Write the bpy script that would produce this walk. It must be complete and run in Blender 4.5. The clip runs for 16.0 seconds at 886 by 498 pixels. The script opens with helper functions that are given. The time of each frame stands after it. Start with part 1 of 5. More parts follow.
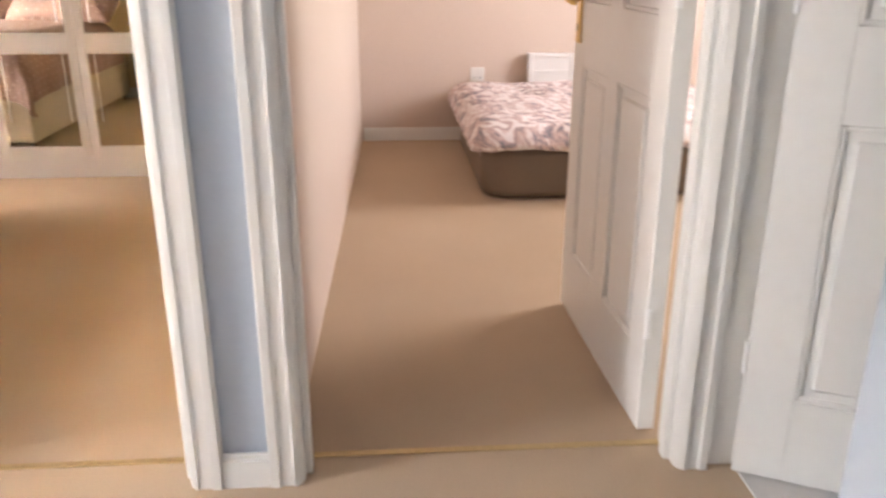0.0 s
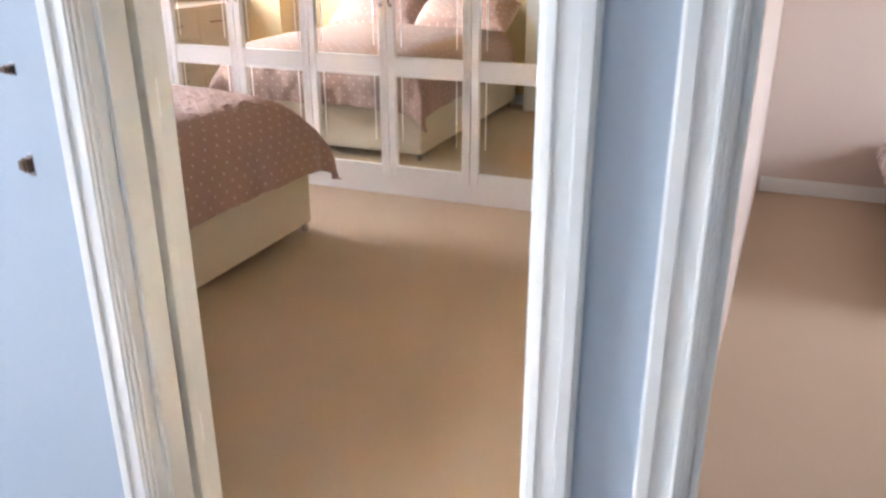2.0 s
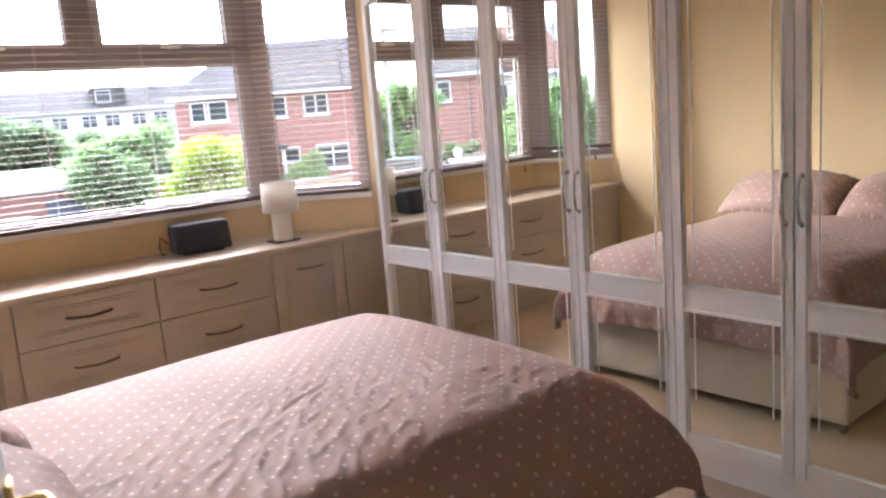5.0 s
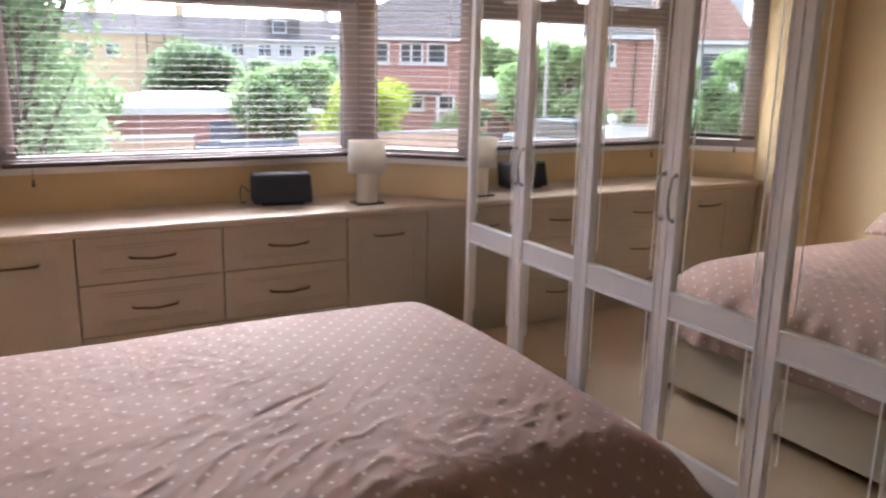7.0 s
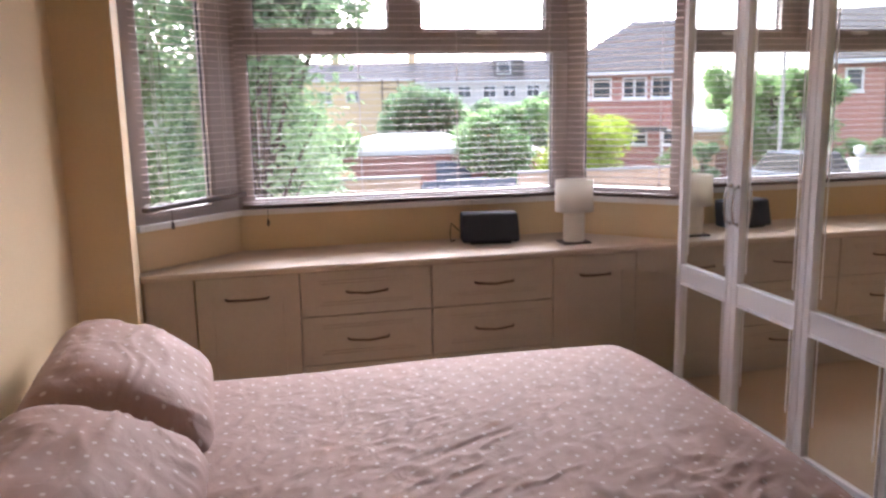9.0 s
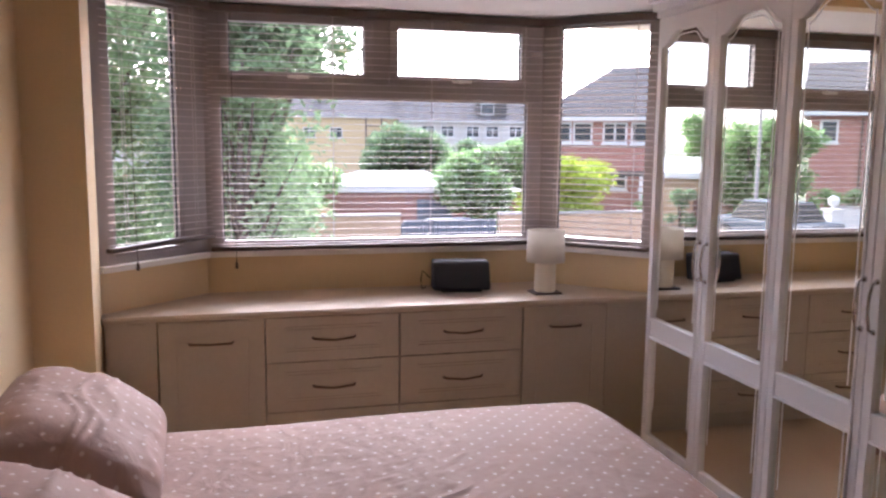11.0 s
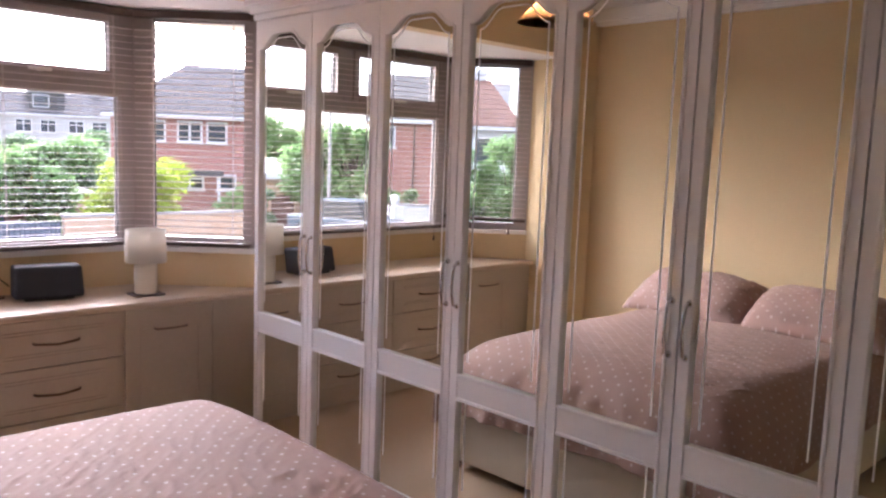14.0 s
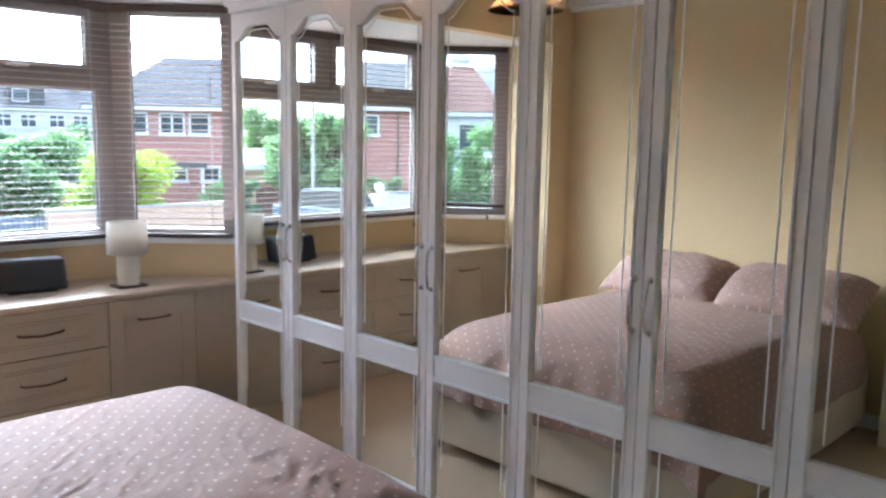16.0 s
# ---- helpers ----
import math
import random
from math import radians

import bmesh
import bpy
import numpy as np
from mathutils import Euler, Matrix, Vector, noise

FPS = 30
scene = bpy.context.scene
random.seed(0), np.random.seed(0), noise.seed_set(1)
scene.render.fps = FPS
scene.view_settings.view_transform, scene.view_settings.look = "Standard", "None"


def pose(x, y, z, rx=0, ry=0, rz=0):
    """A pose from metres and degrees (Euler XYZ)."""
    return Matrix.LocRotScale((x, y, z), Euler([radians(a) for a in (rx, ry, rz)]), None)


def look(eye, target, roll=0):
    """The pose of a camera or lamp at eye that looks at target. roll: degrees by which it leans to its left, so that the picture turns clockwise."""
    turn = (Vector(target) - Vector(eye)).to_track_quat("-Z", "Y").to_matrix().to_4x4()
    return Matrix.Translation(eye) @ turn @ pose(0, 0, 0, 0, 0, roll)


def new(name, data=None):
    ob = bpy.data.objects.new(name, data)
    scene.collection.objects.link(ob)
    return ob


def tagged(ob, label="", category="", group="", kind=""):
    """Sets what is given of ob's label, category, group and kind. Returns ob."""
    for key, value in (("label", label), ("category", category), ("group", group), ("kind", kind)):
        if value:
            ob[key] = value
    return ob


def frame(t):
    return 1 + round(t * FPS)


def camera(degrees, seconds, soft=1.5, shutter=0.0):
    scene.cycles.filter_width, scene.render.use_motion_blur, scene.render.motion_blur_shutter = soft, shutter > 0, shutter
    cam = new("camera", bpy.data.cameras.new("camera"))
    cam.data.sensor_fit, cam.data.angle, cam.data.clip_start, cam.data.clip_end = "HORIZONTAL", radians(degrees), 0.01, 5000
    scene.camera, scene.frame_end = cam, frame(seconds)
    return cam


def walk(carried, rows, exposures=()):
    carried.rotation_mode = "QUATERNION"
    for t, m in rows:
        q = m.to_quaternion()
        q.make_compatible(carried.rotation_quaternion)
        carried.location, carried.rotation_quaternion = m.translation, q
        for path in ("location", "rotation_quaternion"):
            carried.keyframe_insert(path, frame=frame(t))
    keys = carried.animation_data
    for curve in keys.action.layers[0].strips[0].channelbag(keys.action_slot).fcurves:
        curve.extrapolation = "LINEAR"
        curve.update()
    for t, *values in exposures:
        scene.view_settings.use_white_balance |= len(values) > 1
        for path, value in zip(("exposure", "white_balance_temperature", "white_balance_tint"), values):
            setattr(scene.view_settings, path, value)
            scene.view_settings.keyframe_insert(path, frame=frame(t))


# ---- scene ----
cam = camera(58.0, 16.0, soft=2.4, shutter=0.3)
PATH = [
    (0, (-0.326, 0.312, 1.104), (1.549, 0.179, 0.422), 0.1),
    (0.2, (-0.251, 0.338, 1.127), (1.63, 0.313, 0.45), 0.3),
    (0.5, (-0.177, 0.347, 1.204), (1.698, 0.482, 0.521), 0.5),
    (1, (-0.104, 0.353, 1.278), (1.727, 0.723, 0.565), 1.2),
    (1.5, (-0.023, 0.365, 1.278), (1.735, 0.951, 0.525), 0.6),
    (2, (0.155, 0.48, 1.341), (1.877, 1.182, 0.607), -0.1),
    (2.5, (0.345, 0.583, 1.469), (2.058, 1.371, 0.803), -0.2),
    (3, (0.538, 0.621, 1.504), (2.164, 1.636, 0.933), -1.4),
    (3.5, (0.762, 0.765, 1.49), (2.233, 2.034, 1.014), -2.8),
    (3.7, (0.856, 0.831, 1.486), (2.251, 2.196, 1.053), -2.7),
    (5.8, (1.689, 1.15, 1.469), (2.93, 2.68, 1.128), -4.4),
    (6, (1.754, 1.157, 1.48), (2.983, 2.694, 1.122), -4.0),
    (6.5, (1.881, 1.198, 1.465), (3.023, 2.793, 1.076), -1.3),
    (7, (1.886, 1.217, 1.524), (2.838, 2.918, 1.076), 1.2),
    (7.5, (1.853, 1.192, 1.514), (2.665, 2.958, 1.044), -0.2),
    (8, (1.792, 1.166, 1.524), (2.572, 2.945, 1.048), -0.8),
    (8.5, (1.838, 1.173, 1.514), (2.505, 3.002, 1.058), -1.6),
    (9, (1.96, 1.193, 1.537), (2.409, 3.108, 1.178), -1.1),
    (9.2, (1.999, 1.208, 1.55), (2.403, 3.14, 1.225), -0.9),
    (11.5, (2.017, 1.213, 1.587), (2.619, 3.104, 1.336), 2.4),
    (12, (1.974, 1.204, 1.597), (2.766, 3.024, 1.356), 4.7),
    (12.5, (1.968, 1.2, 1.619), (3.037, 2.873, 1.378), 6.7),
    (13, (1.952, 1.18, 1.618), (3.187, 2.735, 1.379), 7.0),
    (13.5, (1.912, 1.192, 1.596), (3.263, 2.648, 1.357), 4.6),
    (14, (1.859, 1.2, 1.571), (3.25, 2.617, 1.33), 2.1),
    (14.5, (1.833, 1.152, 1.572), (3.275, 2.513, 1.311), 2.5),
    (15, (1.832, 1.128, 1.576), (3.323, 2.433, 1.306), 2.0),
    (15.5, (1.86, 1.106, 1.57), (3.329, 2.437, 1.304), 1.1),
    (16, (1.837, 1.106, 1.574), (3.248, 2.497, 1.302), 1.0),
]
EXPOSURES = [(0, 5.0, 6900, 16), (1, 5.05, 5900, 11), (2, 4.95, 5650, 10), (3.5, 4.35, 5700, 16), (6, 3.42, 5800, 15), (9, 3.2, 5800, 20), (11.5, 3.0, 5750, 24),
             (13, 3.2, 5850, 26), (14.5, 3.45, 5800, 24), (15.1, 3.5, 5700, 19), (15.5, 3.53, 4980, 5), (16, 3.58, 4980, 4)]
walk(cam, [(t, look(eye, target, roll)) for t, eye, target, roll in PATH], EXPOSURES)

# ---- world, sun, lamps ----
world = bpy.data.worlds.new("sky")
scene.world = world
world.use_nodes = True
wn = world.node_tree
sky = wn.nodes.new("ShaderNodeTexSky")
sky.sky_type = "NISHITA"
sky.sun_disc = False
sky.sun_elevation, sky.sun_rotation = radians(32), radians(17)
sky.air_density, sky.dust_density, sky.ozone_density = 1.0, 3.5, 1.0
wn.nodes["Background"].inputs["Strength"].default_value = 0.135
haze = wn.nodes.new("ShaderNodeHueSaturation")
haze.inputs["Saturation"].default_value = 0.45
wn.links.new(sky.outputs["Color"], haze.inputs["Color"])
wn.links.new(haze.outputs["Color"], wn.nodes["Background"].inputs["Color"])


def lamp(name, kind, matrix, energy, colour, **more):
    data = bpy.data.lights.new(name, kind)
    data.energy, data.color = energy, colour
    if "size" in more:
        data.shape, data.size, data.size_y = "RECTANGLE", more["size"], more["size_y"]
    if "radius" in more:
        data.shadow_soft_size = more["radius"]
    if "angle" in more:
        data.angle = more["angle"]
    ob = new(name, data)
    ob.matrix_world = matrix
    return ob


lamp("sun", "SUN", look((14, 42, 28), (2, 3, 0)), 0.85, (1.0, 0.97, 0.94), angle=radians(50))
# daylight area lamps in unseen openings of the spare room and, its place assumed, of the landing, both behind or beside
# the walker
lamp("spare_window_light", "AREA", look((3.35, -2.52, 1.55), (3.0, -0.3, 0.0)), 1.4, (1.0, 0.90, 0.79), size=1.0, size_y=0.9)
lamp("landing_window_light", "AREA", look((-0.1, 4.52, 1.65), (0.7, 0.3, 1.0)), 2.9, (0.84, 0.91, 1.0), size=0.9, size_y=1.1)
# added area lamp outside above the bay, out of view, brightens the room like skylight
lamp("bay_fill_lamp", "AREA", look((2.6, 8.2, 3.45), (2.7, 2.6, 0.9)), 6, (0.96, 0.98, 1.0), size=3.4, size_y=1.3)
lamp("pendant_bulb", "POINT", pose(2.95, 3.66, 2.265), 2.6, (1.0, 0.76, 0.52), radius=0.03)


# ---- materials ----
def shader(name, colour, rough=0.6, metal=0.0):
    m = bpy.data.materials.new(name)
    m.use_nodes = True
    b = m.node_tree.nodes["Principled BSDF"]
    b.inputs["Base Color"].default_value = (*colour, 1)
    b.inputs["Roughness"].default_value = rough
    b.inputs["Metallic"].default_value = metal
    return m, m.node_tree, b


def worn(name, colour, other, rough=0.6, scale=3.0, fine=60.0, bump=0.15, metal=0.0, stretch=(1, 1, 1), depth=0.004):
    """Two-scale noise between two colours, with fine relief."""
    m, nt, b = shader(name, colour, rough, metal)
    co = nt.nodes.new("ShaderNodeTexCoord")
    mp = nt.nodes.new("ShaderNodeMapping")
    mp.inputs["Scale"].default_value = stretch
    nt.links.new(co.outputs["Object"], mp.inputs["Vector"])
    big, small = nt.nodes.new("ShaderNodeTexNoise"), nt.nodes.new("ShaderNodeTexNoise")
    big.inputs["Scale"].default_value, small.inputs["Scale"].default_value = scale, fine
    big.inputs["Detail"].default_value, small.inputs["Detail"].default_value = 5, 3
    mix = nt.nodes.new("ShaderNodeMix")
    mix.data_type = "RGBA"
    mix.inputs["A"].default_value, mix.inputs["B"].default_value = (*colour, 1), (*other, 1)
    add = nt.nodes.new("ShaderNodeMath")
    add.operation = "MULTIPLY_ADD"
    add.inputs[1].default_value = 0.5
    half = nt.nodes.new("ShaderNodeMath")
    half.operation = "MULTIPLY"
    half.inputs[1].default_value = 0.5
    for n in (big, small):
        nt.links.new(mp.outputs["Vector"], n.inputs["Vector"])
    nt.links.new(big.outputs["Fac"], half.inputs[0])
    nt.links.new(small.outputs["Fac"], add.inputs[0])
    nt.links.new(half.outputs[0], add.inputs[2])
    ramp = nt.nodes.new("ShaderNodeMapRange")
    ramp.inputs["From Min"].default_value, ramp.inputs["From Max"].default_value = 0.3, 0.7
    nt.links.new(add.outputs[0], ramp.inputs["Value"])
    nt.links.new(ramp.outputs["Result"], mix.inputs["Factor"])
    nt.links.new(mix.outputs["Result"], b.inputs["Base Color"])
    bp = nt.nodes.new("ShaderNodeBump")
    bp.inputs["Strength"].default_value, bp.inputs["Distance"].default_value = bump, depth
    nt.links.new(small.outputs["Fac"], bp.inputs["Height"])
    nt.links.new(bp.outputs["Normal"], b.inputs["Normal"])
    return m


def brick(name, one, two, mortar, scale=1.0):
    m, nt, b = shader(name, one, 0.85)
    co = nt.nodes.new("ShaderNodeTexCoord")
    mp = nt.nodes.new("ShaderNodeMapping")
    mp.inputs["Rotation"].default_value = (radians(90), 0, 0)
    nt.links.new(co.outputs["Object"], mp.inputs["Vector"])
    tx = nt.nodes.new("ShaderNodeTexBrick")
    for key, c in (("Color1", one), ("Color2", two), ("Mortar", mortar)):
        tx.inputs[key].default_value = (*c, 1)
    tx.inputs["Scale"].default_value = scale
    tx.inputs["Mortar Size"].default_value = 0.008
    tx.inputs["Brick Width"].default_value, tx.inputs["Row Height"].default_value = 0.225, 0.075
    nt.links.new(mp.outputs["Vector"], tx.inputs["Vector"])
    nt.links.new(tx.outputs["Color"], b.inputs["Base Color"])
    return m


def duvet_cloth():
    """Dusty pink cotton with a staggered print of small pale dots, laid out along the cloth."""
    m, nt, b = shader("dotted_duvet_cotton", (0.46, 0.31, 0.27), 0.7)
    b.inputs["Specular IOR Level"].default_value = 0.12
    b.inputs["Sheen Weight"].default_value = 0.04
    uv = nt.nodes.new("ShaderNodeTexCoord")
    vor = nt.nodes.new("ShaderNodeVectorMath")
    vor.operation = "FRACTION"
    turn = nt.nodes.new("ShaderNodeMapping")
    turn.inputs["Rotation"].default_value = (0, 0, radians(45))
    turn.inputs["Scale"].default_value = (1 / 0.052, 1 / 0.052, 1)
    nt.links.new(uv.outputs["UV"], turn.inputs["Vector"])
    nt.links.new(turn.outputs["Vector"], vor.inputs[0])
    flat = nt.nodes.new("ShaderNodeVectorMath")
    flat.operation = "MULTIPLY"
    flat.inputs[1].default_value = (1, 1, 0)
    nt.links.new(vor.outputs["Vector"], flat.inputs[0])
    gap = nt.nodes.new("ShaderNodeVectorMath")
    gap.operation = "DISTANCE"
    gap.inputs[1].default_value = (0.5, 0.5, 0)
    nt.links.new(flat.outputs["Vector"], gap.inputs[0])
    dot = nt.nodes.new("ShaderNodeMapRange")
    dot.inputs["From Min"].default_value, dot.inputs["From Max"].default_value = 0.085, 0.135
    dot.inputs["To Min"].default_value, dot.inputs["To Max"].default_value = 0.46, 0.0
    nt.links.new(gap.outputs["Value"], dot.inputs["Value"])
    soft = nt.nodes.new("ShaderNodeTexNoise")
    soft.inputs["Scale"].default_value = 2.2
    nt.links.new(uv.outputs["UV"], soft.inputs["Vector"])
    base = nt.nodes.new("ShaderNodeMix")
    base.data_type = "RGBA"
    base.inputs["A"].default_value, base.inputs["B"].default_value = (0.33, 0.218, 0.188, 1), (0.395, 0.268, 0.234, 1)
    nt.links.new(soft.outputs["Fac"], base.inputs["Factor"])
    mix = nt.nodes.new("ShaderNodeMix")
    mix.data_type = "RGBA"
    mix.inputs["B"].default_value = (0.80, 0.70, 0.65, 1)
    nt.links.new(dot.outputs["Result"], mix.inputs["Factor"])
    nt.links.new(base.outputs["Result"], mix.inputs["A"])
    nt.links.new(mix.outputs["Result"], b.inputs["Base Color"])
    crease = nt.nodes.new("ShaderNodeTexNoise")
    crease.inputs["Scale"].default_value, crease.inputs["Detail"].default_value = 9.0, 6
    crease.inputs["Distortion"].default_value = 1.2
    nt.links.new(uv.outputs["UV"], crease.inputs["Vector"])
    bp = nt.nodes.new("ShaderNodeBump")
    bp.inputs["Strength"].default_value, bp.inputs["Distance"].default_value = 0.5, 0.014
    nt.links.new(crease.outputs["Fac"], bp.inputs["Height"])
    nt.links.new(bp.outputs["Normal"], b.inputs["Normal"])
    return m


def floral_cloth():
    m, nt, b = shader("floral_cotton", (0.7, 0.66, 0.64), 0.8)
    co = nt.nodes.new("ShaderNodeTexCoord")
    n = nt.nodes.new("ShaderNodeTexNoise")
    n.inputs["Scale"].default_value, n.inputs["Detail"].default_value, n.inputs["Distortion"].default_value = 13.0, 5, 1.6
    nt.links.new(co.outputs["Object"], n.inputs["Vector"])
    r = nt.nodes.new("ShaderNodeValToRGB")
    e = r.color_ramp.elements
    e[0].position, e[0].color = 0.34, (0.24, 0.23, 0.27, 1)
    e[1].position, e[1].color = 0.58, (0.80, 0.75, 0.74, 1)
    x = r.color_ramp.elements.new(0.47)
    x.color = (0.60, 0.45, 0.43, 1)
    nt.links.new(n.outputs["Fac"], r.inputs["Fac"])
    nt.links.new(r.outputs["Color"], b.inputs["Base Color"])
    return m


def glass():
    m, nt, b = shader("window_glass", (1, 1, 1), 0.0)
    tr, gl, mx = nt.nodes.new("ShaderNodeBsdfTransparent"), nt.nodes.new("ShaderNodeBsdfGlossy"), nt.nodes.new("ShaderNodeMixShader")
    gl.inputs["Roughness"].default_value = 0.02
    mx.inputs["Fac"].default_value = 0.05
    nt.links.new(tr.outputs[0], mx.inputs[1])
    nt.links.new(gl.outputs[0], mx.inputs[2])
    nt.links.new(mx.outputs[0], nt.nodes["Material Output"].inputs["Surface"])
    return m


def shade_cloth(name, colour, back):
    """Thin cloth that lets lamp light through."""
    m, nt, b = shader(name, colour, 0.9)
    tl, mx = nt.nodes.new("ShaderNodeBsdfTranslucent"), nt.nodes.new("ShaderNodeMixShader")
    tl.inputs["Color"].default_value = (*back, 1)
    mx.inputs["Fac"].default_value = 0.45
    nt.links.new(b.outputs[0], mx.inputs[1])
    nt.links.new(tl.outputs[0], mx.inputs[2])
    nt.links.new(mx.outputs[0], nt.nodes["Material Output"].inputs["Surface"])
    return m


CARPET = worn("beige_carpet", (0.60, 0.455, 0.32), (0.45, 0.335, 0.23), 0.95, 1.1, 260, 0.6, depth=0.006)
GOLD_WALL = worn("cream_gold_wall_paint", (0.67, 0.515, 0.30), (0.63, 0.48, 0.275), 0.75, 1.2, 90, 0.06)
CREAM_WALL = worn("cream_wall_paint", (0.64, 0.515, 0.435), (0.60, 0.48, 0.40), 0.75, 1.2, 90, 0.06)
BLUE_WALL = worn("blue_grey_wall_paint", (0.42, 0.475, 0.545), (0.395, 0.45, 0.52), 0.7, 1.2, 90, 0.06)
CEILING = worn("white_ceiling_paint", (0.80, 0.78, 0.75), (0.77, 0.75, 0.72), 0.85, 1.5, 70, 0.08)
GLOSS = worn("white_gloss_paint", (0.80, 0.79, 0.76), (0.77, 0.755, 0.72), 0.32, 2.0, 35, 0.04)
UPVC = worn("taupe_window_plastic", (0.31, 0.265, 0.25), (0.28, 0.24, 0.225), 0.35, 3.0, 50, 0.03)
FOIL = worn("white_wardrobe_foil", (0.86, 0.845, 0.85), (0.83, 0.815, 0.82), 0.38, 2.5, 60, 0.03)
CREAM_UNIT = worn("cream_drawer_foil", (0.46, 0.38, 0.285), (0.42, 0.345, 0.255), 0.45, 2.5, 60, 0.04)
WORKTOP = worn("pale_worktop_laminate", (0.50, 0.395, 0.29), (0.45, 0.35, 0.255), 0.38, 5, 120, 0.03, stretch=(1, 6, 6))
MIRROR = shader("mirror_glass", (0.90, 0.92, 0.87), 0.01, 1.0)[0]
# flat white in place of reflected light on mirror bevels, also on hinges
GLINT_WHITE = shader("glint_white", (0.95, 0.95, 0.95), 0.35, 0.0)[0]
CHROME = shader("brushed_chrome", (0.62, 0.61, 0.62), 0.25, 1.0)[0]
THRESH = worn("dull_brass", (0.62, 0.46, 0.24), (0.5, 0.37, 0.2), 0.45, 8, 90, 0.03, metal=0.7)
BRASS = worn("polished_brass", (0.80, 0.58, 0.25), (0.70, 0.48, 0.18), 0.3, 8, 90, 0.03, metal=1.0)
BRONZE = shader("dark_bronze", (0.16, 0.10, 0.07), 0.4, 0.7)[0]
DARK = worn("black_speaker_cloth", (0.022, 0.024, 0.032), (0.035, 0.036, 0.045), 0.8, 6, 300, 0.3)
SLAT = worn("pale_blind_slat", (0.56, 0.485, 0.455), (0.48, 0.415, 0.385), 0.7, 4, 40, 0.03, stretch=(1, 8, 8))
DARKWOOD = worn("dark_wood_rail", (0.10, 0.065, 0.05), (0.07, 0.045, 0.035), 0.5, 6, 80, 0.1)
DIVAN = worn("cream_divan_fabric", (0.60, 0.52, 0.42), (0.56, 0.48, 0.385), 0.9, 3, 320, 0.4)
DUVET = duvet_cloth()
SHEET = worn("pale_mattress_ticking", (0.7, 0.66, 0.6), (0.66, 0.62, 0.56), 0.9, 4, 200, 0.2)
FLORAL = floral_cloth()
BROWN = worn("brown_faux_leather", (0.20, 0.145, 0.10), (0.155, 0.11, 0.078), 0.5, 4, 130, 0.2)
GLASS = glass()
SHADE = shade_cloth("white_lampshade_cloth", (0.78, 0.74, 0.68), (0.75, 0.7, 0.62))
AMBER = shade_cloth("peach_pendant_cloth", (0.78, 0.62, 0.48), (0.85, 0.62, 0.42))
CERAMIC = worn("cream_ceramic", (0.72, 0.66, 0.55), (0.68, 0.61, 0.5), 0.3, 6, 60, 0.04)
PLASTIC = shader("white_socket_plastic", (0.74, 0.72, 0.68), 0.4)[0]
HEATER = worn("white_enamel", (0.74, 0.72, 0.70), (0.7, 0.68, 0.66), 0.4, 4, 50, 0.02)
TILE = worn("pale_vinyl_floor", (0.62, 0.6, 0.58), (0.56, 0.54, 0.52), 0.35, 5, 60, 0.05)
ART = worn("framed_print", (0.62, 0.60, 0.45), (0.30, 0.28, 0.20), 0.5, 14, 60, 0.05)
# outdoors
RED_BRICK = brick("red_brick", (0.34, 0.12, 0.09), (0.27, 0.09, 0.07), (0.40, 0.33, 0.29))
YELLOW_BRICK = brick("yellow_stock_brick", (0.56, 0.41, 0.22), (0.50, 0.36, 0.19), (0.50, 0.42, 0.32))
TAN_BRICK = brick("tan_brick", (0.48, 0.30, 0.19), (0.42, 0.25, 0.15), (0.45, 0.38, 0.3))
SLATE = worn("grey_roof_tile", (0.105, 0.098, 0.095), (0.07, 0.066, 0.065), 0.97, 1.2, 9, 0.5, depth=0.05)
RED_TILE = worn("brown_red_roof_tile", (0.15, 0.078, 0.058), (0.11, 0.058, 0.045), 0.95, 1.2, 9, 0.5, depth=0.05)
FELT = worn("pale_flat_roof", (0.55, 0.55, 0.55), (0.42, 0.42, 0.43), 0.8, 0.8, 12, 0.2)
RENDER = worn("grey_render", (0.45, 0.43, 0.41), (0.40, 0.38, 0.36), 0.9, 0.6, 15, 0.1)
WHITE_OUT = worn("white_outdoor_paint", (0.62, 0.61, 0.60), (0.55, 0.545, 0.535), 0.5, 1.5, 20, 0.05)
DARK_GLASS = shader("dark_window_pane", (0.05, 0.06, 0.07), 0.08)[0]


def foliage(name, one, two):
    """Leaves that let some of the light through."""
    m = worn(name, one, two, 0.6, 0.9, 6, 0.1)
    nt = m.node_tree
    b = nt.nodes["Principled BSDF"]
    tl, mx = nt.nodes.new("ShaderNodeBsdfTranslucent"), nt.nodes.new("ShaderNodeMixShader")
    tl.inputs["Color"].default_value = (*[min(1.0, c * 1.8) for c in one], 1)
    mx.inputs["Fac"].default_value = 0.45
    nt.links.new(b.outputs[0], mx.inputs[1])
    nt.links.new(tl.outputs[0], mx.inputs[2])
    nt.links.new(mx.outputs[0], nt.nodes["Material Output"].inputs["Surface"])
    return m


